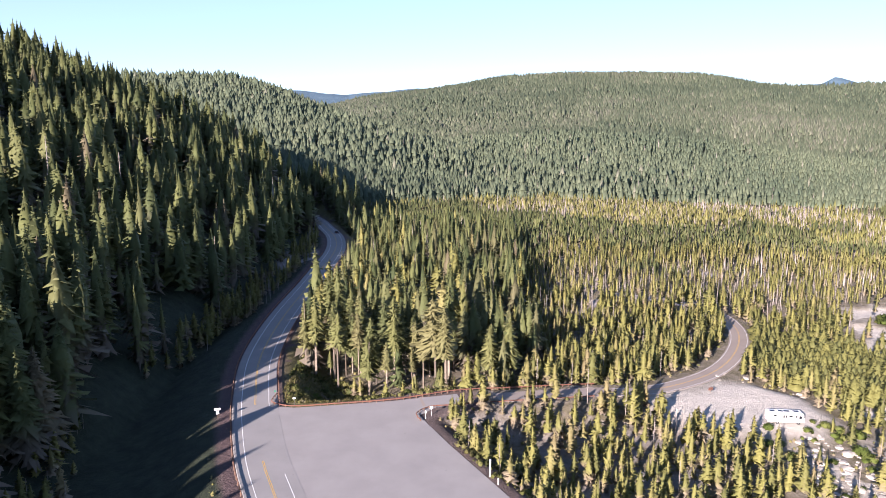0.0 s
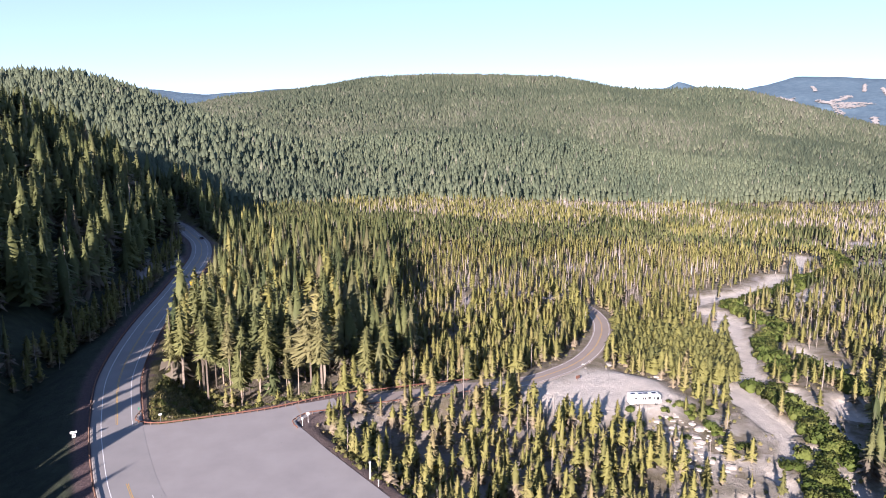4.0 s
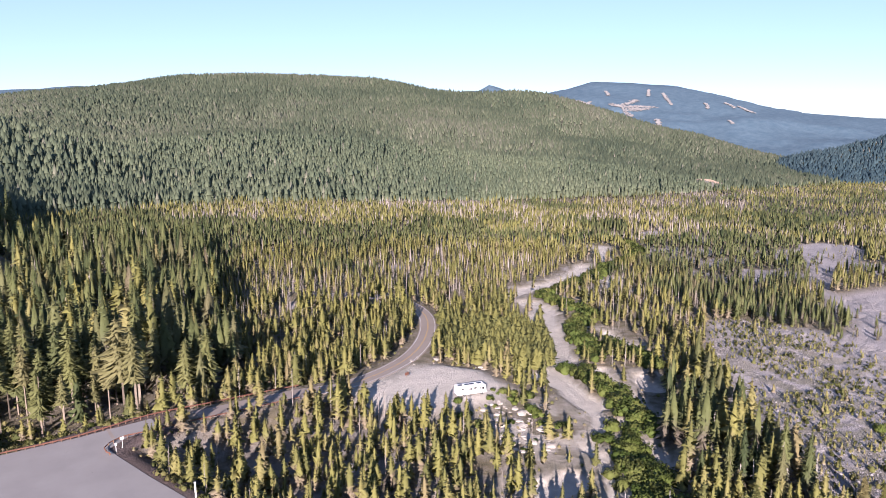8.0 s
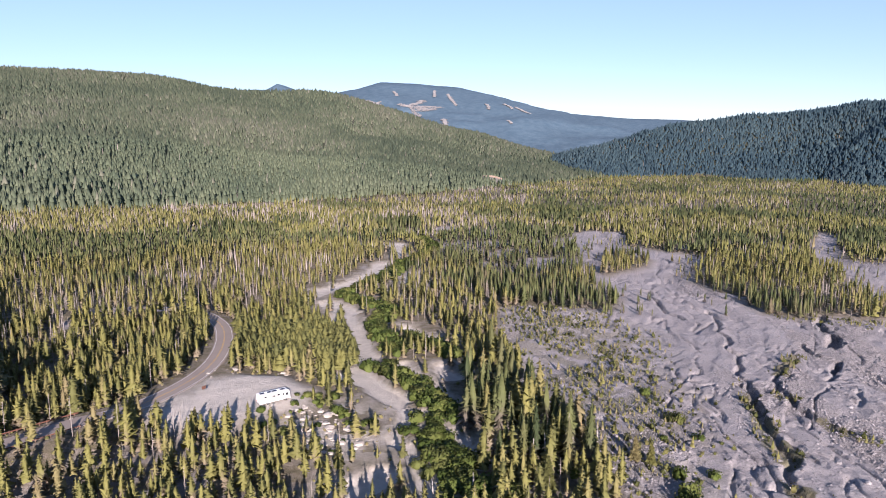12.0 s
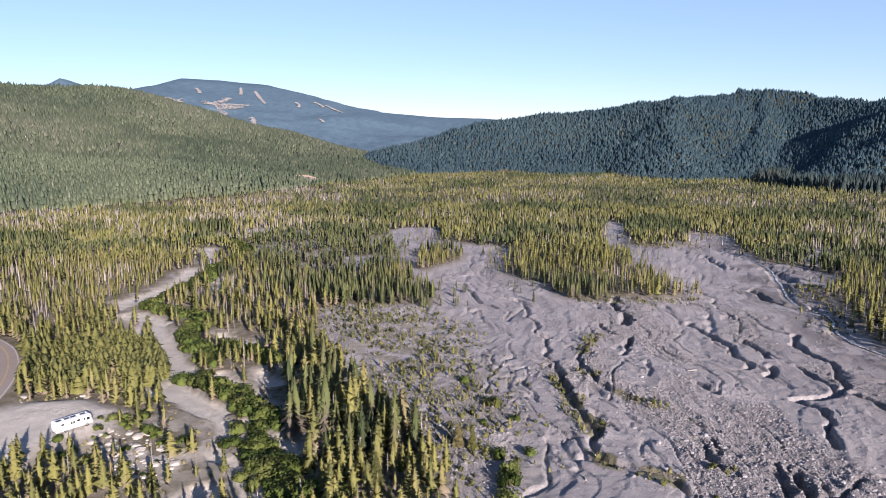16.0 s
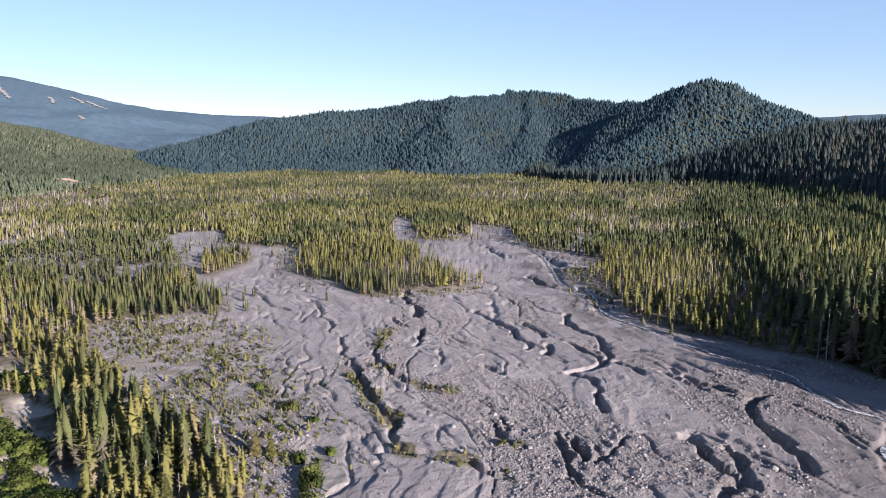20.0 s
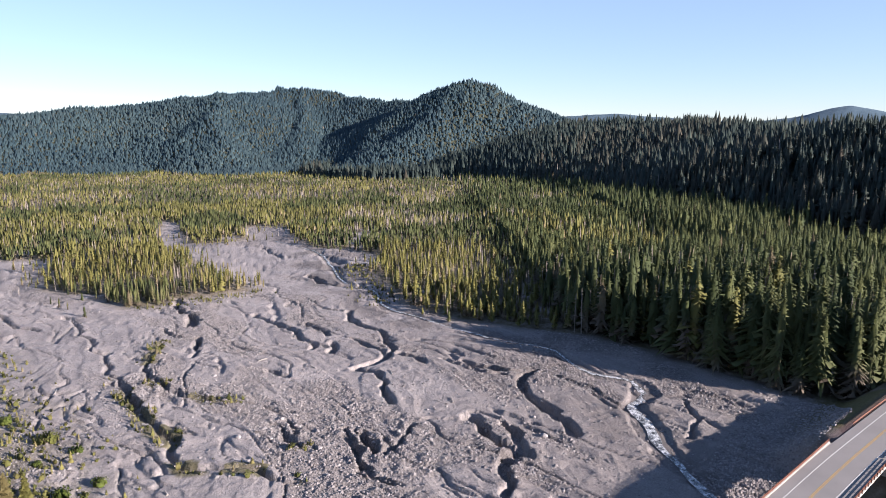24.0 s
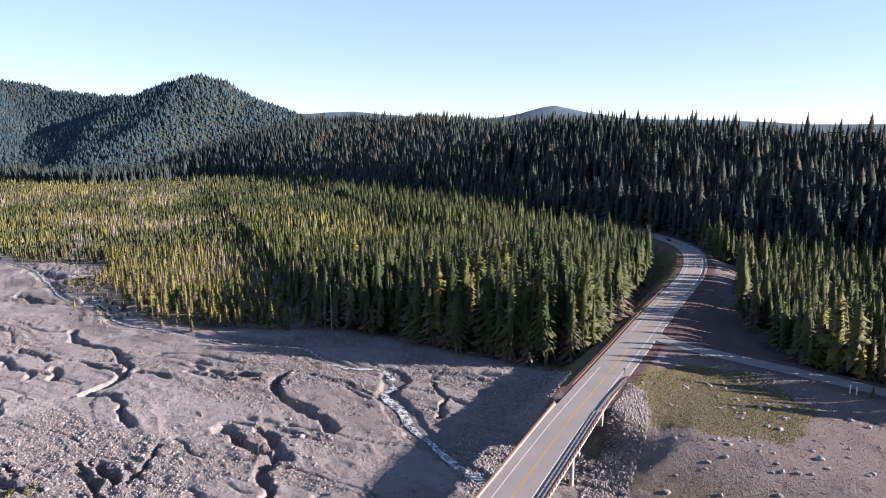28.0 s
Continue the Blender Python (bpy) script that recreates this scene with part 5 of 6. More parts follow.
guardrail(cut_line(offset_line(HIGHWAY, -6.3), near_s(HIGHWAY, -66, 420), near_s(HIGHWAY, -22, 103)), False, 2.4)
guardrail(cut_line(offset_line(HIGHWAY, 6.3), near_s(HIGHWAY, -66, 400), S_LOT0 - 3), True, 2.4)
E_S1 = near_s(HIGHWAY, 240, -208)
guardrail(offset_line(cut_line(HIGHWAY, E_S1 - 130, E_S1), 6.2), True, 1.9)
guardrail(offset_line(cut_line(HIGHWAY, E_S1 + 6, E_S1 + 110), -6.2), False, 2.4)
guardrail(spline(((143.0, -102.3, 2), (150, -110.5, 2), (155, -117, 2), (158.5, -121.5, 2), (160.5, -124.5, 1.9), (160, -127.5, 1.8)), 1.5), False, 1.3)
guardrail(spline(((-46.5, 190, 0), (-47, 183.5, 0), (-44, 180.8, 0), (-39, 179.8, 0), (-28, 181.8, 0), (-13, 184.8, 0), (4, 191.5, 0), (20, 196.2, -1), (34, 200.5, -1.9), (46, 204, -2.8)), 2), True, 1.9)
guardrail(spline(((-5.5, 170.5, 0), (-7, 175, 0), (-3.5, 179.6, 0), (3, 180.8, 0), (14, 184.2, -0.5), (28, 188.8, -1.5), (44, 193.6, -2.5)), 2), False, 1.9)


# ---- the bridge ----
def bridge():
    e = empty("road_bridge", BRIDGE_A)
    run = BRIDGE_B - BRIDGE_A
    L = run.length
    e.rotation_euler = (0, 0, math.atan2(run.y, run.x))
    part("deck", boxes((L / 2, 0, -0.18, L, 12.9, 0.32), bevel=0.03), M_CONC, e, "pale concrete bridge deck edge")
    for y in (-6.3, 6.3):
        part("curb", boxes((L / 2, y, 0.14, L, 0.38, 0.28), bevel=0.03), M_CONC, e)
        for z in (0.55, 0.86):
            part("rail", boxes((L / 2, y, z, L, 0.14, 0.15), bevel=0.02), M_RUST, e, "rusty steel bridge rail")
    me = to_mesh("rail_post", boxes((0, 0, 0.5, 0.16, 0.2, 0.85), (0, 0, 0.12, 0.32, 0.4, 0.06)), M_RUST)
    for i in range(int(L / 2.0)):
        for y in (-6.42, 6.42):
            share("rail_post", me, e, (1 + i * 2.0, y, 0.1))
    me = to_mesh("girder", boxes((L / 2, 0, -0.95, L - 0.6, 0.5, 1.2), (L / 2, 0, -1.55, L - 0.6, 0.8, 0.18), (L / 2, 0, -0.42, L - 0.6, 0.8, 0.16)), M_CONC)
    for y in (-5.2, -2.6, 0, 2.6, 5.2):
        share("girder", me, e, (0, y, 0))
    for x in (L * 0.27, L * 0.52, L * 0.77):
        p = e.matrix_basis @ Vector((x, 0, 0))
        g = height(BRIDGE_A.x + run.x * x / L, BRIDGE_A.y + run.y * x / L) - BRIDGE_A.z - 0.5
        part("pier_cap", boxes((x, 0, -2.0, 1.1, 12.2, 0.8), bevel=0.06), M_CONC, e)
        for y in (-4.4, 0, 4.4):
            part("column", tube(bmesh.new(), (x, y, g), (x, y, -2.3), 0.5, 0.5, 16), M_CONC, e)
    for x in (0.2, L - 0.2):
        part("abutment", boxes((x, 0, -1.9, 1.2, 13.0, 3.6), bevel=0.05), M_CONC, e)
    return tagged(e, "concrete highway bridge with rusty steel railings over a gravel riverbed", "bridge")


bridge()


# ---- signs and markers ----
M_SIGN = plain("sign_white", (0.8, 0.8, 0.8), (0.7, 0.7, 0.7), 2.0, 0.4)
M_SIGN_Y = plain("sign_yellow", (0.75, 0.45, 0.02), (0.65, 0.38, 0.02), 2.0, 0.4)
M_SIGN_G = plain("sign_green", (0.02, 0.20, 0.11), (0.02, 0.16, 0.09), 2.0, 0.4)
M_SIGN_B = plain("sign_back", (0.30, 0.30, 0.30), (0.22, 0.22, 0.22), 2.0, 0.5, 0.6)
M_BLACK = plain("black_paint", (0.02, 0.02, 0.02), (0.03, 0.03, 0.03), 2.0, 0.5)
M_BROWN = plain("brown_board", (0.13, 0.055, 0.035), (0.08, 0.035, 0.022), 3.0, 0.8)


def sign(x, y, face, post_h, panels, label, z=None, post_mat=None, name="road_sign"):
    """panels: (height of centre, width, height, material, bars)"""
    z = height(x, y) if z is None else z
    e = empty(name, (x, y, z))
    e.rotation_euler = (0, 0, face)
    part("post", boxes((0, 0, post_h / 2 - 0.2, 0.1, 0.1, post_h + 0.4), bevel=0.01), post_mat or M_POST, e)
    for h, w, t, mat, bars in panels:
        pn = part("panel", boxes((0, -0.08, h, w, 0.03, t), bevel=0.01), mat, e)
        for b in range(bars):
            part("bar", boxes((0, -0.1, h + t * (0.25 - 0.5 * b / max(1, bars)), w * 0.6, 0.012, t * 0.14)), M_BLACK, pn)
    return tagged(e, label, "road sign")


sign(-58, 172, 0.35, 3.4, ((3.1, 1.5, 0.6, M_SIGN, 1), (2.2, 0.8, 0.95, M_SIGN, 2)), "pair of white road signs on one post beside the highway")
sign(-40.2, 181.2, 0.2, 2.6, ((2.4, 0.75, 0.5, M_SIGN, 1),), "small white sign on a post by the guardrail", post_mat=M_SIGN_B)
sign(-3.0, 175, 0.2, 2.6, ((2.4, 0.7, 0.7, M_SIGN, 1),), "small white sign at the corner of the parking lot", post_mat=M_SIGN)
sign(-4.4, 173, 0.2, 2.2, ((1.9, 0.4, 0.7, M_SIGN, 1),), "narrow white marker sign at the lot corner", post_mat=M_SIGN)
sign(-56.3, 333, 0.2, 4.6, ((4.1, 1.3, 1.3, M_SIGN_Y, 2), (3.0, 0.8, 0.6, M_SIGN_Y, 1)), "yellow curve warning sign on a post by the highway")
sign(-47.2, 189, 0.2, 1.6, ((1.3, 0.35, 0.6, M_SIGN_G, 1),), "small green mile marker by the guardrail")
sign(163.2, -124.2, -2.2, 2.0, ((1.7, 0.6, 0.6, M_SIGN_G, 1),), "small green marker sign at the bridge end")
sign(199.5, -146.8, 0.9, 3.0, ((2.8, 1.0, 0.7, M_SIGN_B, 0), (2.1, 0.6, 0.4, M_SIGN_B, 0)), "grey backs of road signs on a post")
sign(81, 203, 0.3, 1.6, ((1.2, 1.6, 1.0, M_BROWN, 0),), "brown wooden notice board by the side road")


def white_post(x, y, h, w, label):
    e = empty("marker_post", (x, y, height(x, y)))
    part("shaft", boxes((0, 0, h / 2 - 0.15, w, w, h + 0.3), bevel=0.02), M_SIGN, e)
    part("cap", boxes((0, 0, h, w * 1.5, w * 1.5, 0.12), bevel=0.02), M_SIGN, e)
    return tagged(e, label, "post", "marker posts")


white_post(10.3, 142.5, 3.8, 0.30, "tall white post at the edge of the parking lot")
white_post(11.8, 139, 1.3, 0.2, "short white post at the edge of the parking lot")
white_post(130, -175.5, 2.4, 0.28, "white post beside the access road")
white_post(128.6, -176.3, 2.0, 0.22, "white post beside the access road")


# ---- vehicles ----
M_RV = plain("rv_white", (0.80, 0.79, 0.77), (0.72, 0.71, 0.69), 0.8, 0.35)
M_GLASS = plain("dark_glass", (0.02, 0.022, 0.025), (0.012, 0.014, 0.016), 0.8, 0.08)
M_TYRE = plain("tyre_rubber", (0.02, 0.02, 0.02), (0.03, 0.03, 0.03), 3.0, 0.9)
M_RIM = plain("rim_metal", (0.5, 0.5, 0.5), (0.35, 0.35, 0.35), 3.0, 0.35, 0.9)
M_PANEL = plain("solar_panel", (0.02, 0.025, 0.045), (0.015, 0.018, 0.03), 1.0, 0.2)
M_RED = plain("lamp_red", (0.4, 0.02, 0.02), (0.3, 0.02, 0.02), 1.0, 0.3)


def wheel(parent, x, y, z, r, w=0.28):
    t = part("wheel", tube(bmesh.new(), (x, y - w / 2, z), (x, y + w / 2, z), r, r, 18), M_TYRE, parent)
    s = 1 if y > 0 else -1
    part("rim", tube(bmesh.new(), (x, y + s * (w / 2 - 0.03), z), (x, y + s * (w / 2 + 0.02), z), r * 0.55, r * 0.5, 14), M_RIM, t)


def motorhome():
    e = empty("motorhome", (93.1, 181.6, height(93.1, 181.6)))
    e.rotation_euler = (0, 0, radians(-5))
    body = bmesh.new()
    prof = [(-4.7, 0.55), (-4.75, 1.2), (-4.7, 3.05), (-4.55, 3.2), (4.0, 3.2), (4.45, 3.05), (4.72, 2.0), (4.78, 1.3), (4.7, 0.55)]
    rows = [[body.verts.new((x, y, z)) for x, z in prof] for y in (-1.22, -1.25, 1.25, 1.22)]
    for r0, r1 in zip(rows[:-1], rows[1:]):
        for i in range(len(prof)):
            j = (i + 1) % len(prof)
            body.faces.new((r0[i], r0[j], r1[j], r1[i]))
    body.faces.new(rows[0])
    body.faces.new(rows[-1][::-1])
    bmesh.ops.recalc_face_normals(body, faces=body.faces)
    bmesh.ops.bevel(body, geom=list(body.edges), offset=0.05, segments=2, affect="EDGES")
    part("body", body, M_RV, e, "white painted motorhome body")
    for y in (-1.265, 1.265):
        for x, w, h, z in ((-0.6, 0.42, 0.85, 2.15), (0.0, 0.42, 0.85, 2.15), (1.2, 0.9, 0.55, 2.3), (-2.9, 0.8, 0.5, 2.35)):
            wn = part("window", boxes((x, y, z, w, 0.03, h), bevel=0.01), M_GLASS, e)
            part("frame", boxes((x, y * 0.998, z - h / 2 - 0.03, w + 0.08, 0.03, 0.05), (x, y * 0.998, z + h / 2 + 0.03, w + 0.08, 0.03, 0.05)), M_RV, wn)
        part("cab_window", boxes((3.75, y, 2.05, 0.8, 0.03, 0.8), bevel=0.01), M_GLASS, e)
        part("stripe", boxes((-0.3, y * 1.001, 1.2, 8.6, 0.02, 0.12)), M_SIGN_B, e, "thin grey stripe")
        for x in (-2.6, -1.0, 0.9, 2.3):
            part("hatch", boxes((x, y, 0.88, 1.2, 0.025, 0.42), bevel=0.01), M_RV, e)
    door = part("door", boxes((2.7, -1.27, 1.65, 0.72, 0.04, 2.0), bevel=0.02), M_RV, e)
    part("pane", boxes((2.7, -1.295, 2.15, 0.45, 0.02, 0.7)), M_GLASS, door)
    part("handle", boxes((2.42, -1.3, 1.5, 0.05, 0.05, 0.18)), M_RIM, door)
    ws = part("windscreen", boxes((0, 0, 0, 0.03, 2.2, 0.95), bevel=0.01), M_GLASS, e)
    ws.matrix_basis = pose(4.62, 0, 2.45, 0, -15, 0)
    for x, y, w, d in ((-3.3, 0.1, 1.5, 1.0), (-1.4, 0.1, 1.6, 1.0), (0.4, 0.1, 1.5, 1.0), (2.9, 0.1, 1.5, 1.0)):
        part("solar_panel", boxes((x, y, 3.28, w, d, 0.05), bevel=0.01), M_PANEL, e, "dark roof-mounted solar panel")
    for x in (-2.35, 1.6):
        part("air_conditioner", boxes((x, 0, 3.36, 0.6, 0.9, 0.3), bevel=0.08), M_RV, e)
    part("roof_vent", boxes((3.85, 0.5, 3.27, 0.4, 0.4, 0.12), bevel=0.03), M_RV, e)
    for x in (-2.2, 3.3):
        for y in (-1.12, 1.12):
            wheel(e, x, y, 0.45, 0.45)
    part("bumper", boxes((-4.82, 0, 0.6, 0.16, 2.3, 0.22), bevel=0.03), M_SIGN_B, e)
    part("bumper", boxes((4.85, 0, 0.58, 0.18, 2.3, 0.25), bevel=0.03), M_RV, e)
    part("chassis", boxes((0, 0, 0.5, 9.0, 1.2, 0.2)), M_BLACK, e)
    for y in (-0.95, 0.95):
        part("tail_lamp", boxes((-4.78, y, 1.1, 0.04, 0.2, 0.35), bevel=0.01), M_RED, e)
        part("headlamp", boxes((4.8, y, 0.98, 0.04, 0.3, 0.22), bevel=0.01), M_GLASS, e)
        part("mirror", boxes((4.55, y * 1.55, 2.2, 0.12, 0.22, 0.4), bevel=0.03), M_BLACK, e)
    return tagged(e, "large white motorhome with roof solar panels parked on pale gravel", "motorhome")


motorhome()


def car(x, y, turn, mat, pickup, label):
    z = float(np.interp(to_line(np.array([x]), np.array([y]), H_LINE)[1], H_LEN, [p[2] for p in H_LINE])[0]) + 0.03
    e = empty("pickup_truck" if pickup else "car", (x, y, z))
    e.rotation_euler = (0, 0, turn)
    L = 5.6 if pickup else 4.6
    part("body", boxes((0, 0, 0.72, L, 1.9, 0.62), bevel=0.12), mat, e)
    cx, cl = (0.5, 2.2) if pickup else (-0.25, 2.5)
    cab = bmesh.new()
    b = [cab.verts.new((cx + sx * cl / 2, sy * 0.9, 1.0)) for sx, sy in ((-1, -1), (1, -1), (1, 1), (-1, 1))]
    t = [cab.verts.new((cx + sx * cl * 0.33, sy * 0.72, 1.6 if not pickup else 1.8)) for sx, sy in ((-1, -1), (1, -1), (1, 1), (-1, 1))]
    for i in range(4):
        cab.faces.new((b[i], b[(i + 1) % 4], t[(i + 1) % 4], t[i]))
    cab.faces.new(t)
    part("cabin", cab, M_GLASS, e, "dark glazed cabin")
    part("roof", boxes((cx, 0, 1.62 if not pickup else 1.82, cl * 0.68, 1.46, 0.06), bevel=0.02), mat, e)
    for wx in (-L * 0.31, L * 0.32):
        for wy in (-0.85, 0.85):
            wheel(e, wx, wy, 0.34, 0.34, 0.22)
    for y2 in (-0.65, 0.65):
        part("headlight", boxes((L / 2 + 0.005, y2, 0.8, 0.04, 0.4, 0.16)), M_SIGN, e)
        part("tail_light", boxes((-L / 2 - 0.005, y2, 0.85, 0.04, 0.3, 0.2)), M_RED, e)
    return tagged(e, label, "truck" if pickup else "car")


M_SILVER = plain("silver_paint", (0.5, 0.5, 0.5), (0.45, 0.45, 0.45), 1.0, 0.3, 0.4)
M_DARKCAR = plain("dark_car_paint", (0.03, 0.035, 0.045), (0.02, 0.025, 0.03), 1.0, 0.3)
car(336.5, -298.4, radians(150), M_SILVER, True, "silver pickup truck driving round the highway bend")
car(360.0, -303.2, radians(160), M_DARKCAR, False, "dark car driving round the highway bend")
car(-77.0, 506.0, radians(115), M_DARKCAR, False, "dark car driving away on the shaded highway")


# ---- stream ----
def stream_material():
    m, nt, b = nodes_of("stream_water")
    n = noise_node(nt, 0.55, 8.0, 0.8)
    foam = ramp(nt, n.outputs[0], ((0.42, (0.055, 0.06, 0.065)), (0.5, (0.26, 0.275, 0.29)), (0.58, (0.75, 0.77, 0.78))))
    nt.links.new(foam, b.inputs["Base Color"])
    b.inputs["Roughness"].default_value = 0.25
    bump(nt, b, n.outputs[0], 0.6, 0.2)
    return m


def stream():
    pts = spline([tuple(p) for p in STREAM[::3]], 2.0)
    x, y = np.array([p.x for p in pts]), np.array([p.y for p in pts])
    z = ground_z(x, y)
    for _ in range(4):
        z = np.minimum(z, np.convolve(np.pad(z, 2, "edge"), np.ones(5) / 5, "valid"))
    w = (1.25 + 1.1 * fbm(x / 15, y / 15, 3, 131)) * np.interp(x, (190, 260), (1.0, 0.45))
    off = 1.6 * fbm(x / 11, y / 11, 2, 135)
    bm = bmesh.new()
    rows = []
    for i, p in enumerate(pts):
        a, b = pts[max(i - 1, 0)], pts[min(i + 1, len(pts) - 1)]
        t = Vector((b.x - a.x, b.y - a.y, 0)).normalized()
        n = Vector((-t.y, t.x, 0))
        c = Vector((p.x, p.y, z[i] + 0.3))
        rows.append([bm.verts.new(c + n * (off[i] + k * w[i]) + Vector((0, 0, -0.05 * abs(k)))) for k in (-1, -0.5, 0, 0.5, 1)])
    for r0, r1 in zip(rows[:-1], rows[1:]):
        for k in range(4):
            bm.faces.new((r0[k], r0[k + 1], r1[k + 1], r1[k]))
    bmesh.ops.recalc_face_normals(bm, faces=bm.faces)
    ob = part("water", bm, stream_material(), None)
    return tagged(ob, "narrow stream of grey meltwater with white rapids", "stream", kind="structure")


stream()


# ---- rocks ----
def rock_shape(rng, sides, rows):
    v = [(0, 0, 0.55 * rng.uniform(0.7, 1.2))]
    for k in range(rows):
        h = 0.35 - 0.55 * k / max(1, rows - 1) if rows > 1 else 0.0
        rad = (0.62, 0.75)[min(k, 1)] if rows > 1 else 0.7
        for a in range(sides):
            th = 6.283 * (a + 0.5 * k) / sides + rng.uniform(-0.25, 0.25)
            r = rad * rng.uniform(0.7, 1.2)
            v.append((r * math.cos(th), r * math.sin(th), h + rng.uniform(-0.12, 0.12)))
    f = [(0, 1 + a, 1 + (a + 1) % sides) for a in range(sides)]
    for k in range(rows - 1):
        for a in range(sides):
            i, j = 1 + k * sides + a, 1 + k * sides + (a + 1) % sides
            f += [(i, i + sides, j), (j, i + sides, j + sides)]
    return np.array(v, float), np.array(f, int)


PEBBLES = [rock_shape(rr, 4, 1) for _ in range(8)]
STONES = [rock_shape(rr, 6, 2) for _ in range(8)]
M_RUBBLE = stone_mix("river_rubble")
M_RIPRAP = stone_mix("riprap_stone")


def rubble_field():
    """Cobbles and boulders strewn in bands over the gravel plain."""
    x, y = jitter(70, 400, -120, 240, 0.52, rng)
    r = np.hypot(x, y)
    k = inside(x, y, PLAIN) & (r < 400)
    x, y = x[k], y[k]
    band = rubble_of(x, y)
    p = (0.07 * (1 - inside(x, y, SAND_FLAT) * 0.9) + 0.72 * band) * np.clip(1.5 - np.hypot(x, y) / 400, 0, 1)
    k = rng.random(len(x)) < p
    x, y = x[k], y[k]
    s = 0.19 * rng.lognormal(0, 0.6, len(x)).clip(0.4, 3.2)
    scatter("river_rubble", PEBBLES, x, y, ground_z(x, y) + 0.08 * s, s * 1.25, np.full(len(x), 1.2), rng.random(len(x)), M_RUBBLE, "grey cobbles and boulders strewn over the riverbed", "rocks", rng)


def riprap(poly, step, size, n):
    xs, ys = [p[0] for p in poly], [p[1] for p in poly]
    x, y = jitter(min(xs), max(xs), min(ys), max(ys), step, rng)
    k = inside(x, y, poly)
    x, y = x[k], y[k]
    hd = to_line(x, y, H_LINE)[0]
    x, y = x[hd > 7.2], y[hd > 7.2]
    z = ground_z(x, y)
    s = size * rng.lognormal(0, 0.3, len(x)).clip(0.5, 2.2)
    scatter("riprap", STONES if size > 0.65 else PEBBLES, x, y, z, s, np.full(len(x), 1.0), rng.random(len(x)), M_RIPRAP, n, "rocks", rng)


rubble_field()
riprap(((138, -98), (150, -112), (158, -122), (150, -122), (136, -112), (122, -96), (112, -84), (118, -78)), 0.5, 0.5, "bank of broken grey riprap stones below the bridge")
riprap(((128, -62), (150, -62), (176, -80), (200, -106), (196, -122), (172, -112), (146, -84), (122, -66)), 0.62, 0.5, "slope of dark riprap stones beside the highway embankment")
riprap(((142, -166), (165, -160), (160, -155), (138, -161), (128, -168)), 1.0, 0.45, "strip of grey stones beside the access road")
riprap(((-64, 300), (-49, 300), (-46, 345), (-52, 370), (-57, 360)), 1.6, 0.7, "bank of loose stones below the highway bend")

STONE_MESH = [mesh_from("boulder", v, f, M_STONE) for v, f in STONES]
M_PALE_STONE = plain("pale_rock", (0.44, 0.40, 0.35), (0.28, 0.25, 0.22), 0.9, 0.9, relief=0.5, dist=0.1)
PALE_MESH = [mesh_from("boulder", v, f, M_PALE_STONE, flat=True) for v, f in STONES]


def boulders(n, poly, lo, hi, meshes, label, group):
    xs, ys = [p[0] for p in poly], [p[1] for p in poly]
    made = 0
    while made < n:
        x, y = rng.uniform(min(xs), max(xs)), rng.uniform(min(ys), max(ys))
        if not inside(np.array([x]), np.array([y]), poly)[0]:
            continue
        s = lo + (hi - lo) * rng.random() ** 2.2
        ob = new("boulder", meshes[int(rng.integers(0, len(meshes)))])
        ob.location = (x, y, height(x, y) + 0.1 * s)
        ob.scale, ob.rotation_euler = (s * rng.uniform(0.9, 1.4), s, s * (rng.uniform(0.45, 0.7) if meshes is PALE_MESH else rng.uniform(0.75, 1.15))), (0, 0, rng.uniform(0, 6.28))
        tagged(ob, label, "boulder", group)
        made += 1


boulders(130, ((112, -97), (134, -108), (158, -124), (160, -150), (140, -168), (118, -170), (92, -140)), 0.25, 1.15, STONE_MESH, "grey weathered boulder lying on dry grass and gravel", "boulders in the clearing")
boulders(80, ((88, 172), (84, 156), (91, 147), (100, 146), (106, 160), (106, 172), (98, 177)), 0.5, 1.9, PALE_MESH, "pale weathered rock slab on the sandy knoll", "rocks on the knoll")
boulders(20, ((84, 214), (100, 214), (112, 204), (118, 210), (104, 224), (92, 222)), 0.5, 1.5, PALE_MESH, "pale rock bordering the gravel pull-out", "rocks by the pull-out")
boulders(32, ((150, 25), (200, 20), (240, 60), (225, 95), (190, 85), (165, 50)), 0.4, 1.1, STONE_MESH, "grey river boulder on the gravel plain", "river boulders")
boulders(32, ((150, -30), (195, -40), (235, -40), (200, 15), (155, 10)), 0.4, 1.2, STONE_MESH, "grey river boulder on the gravel plain", "river boulders")


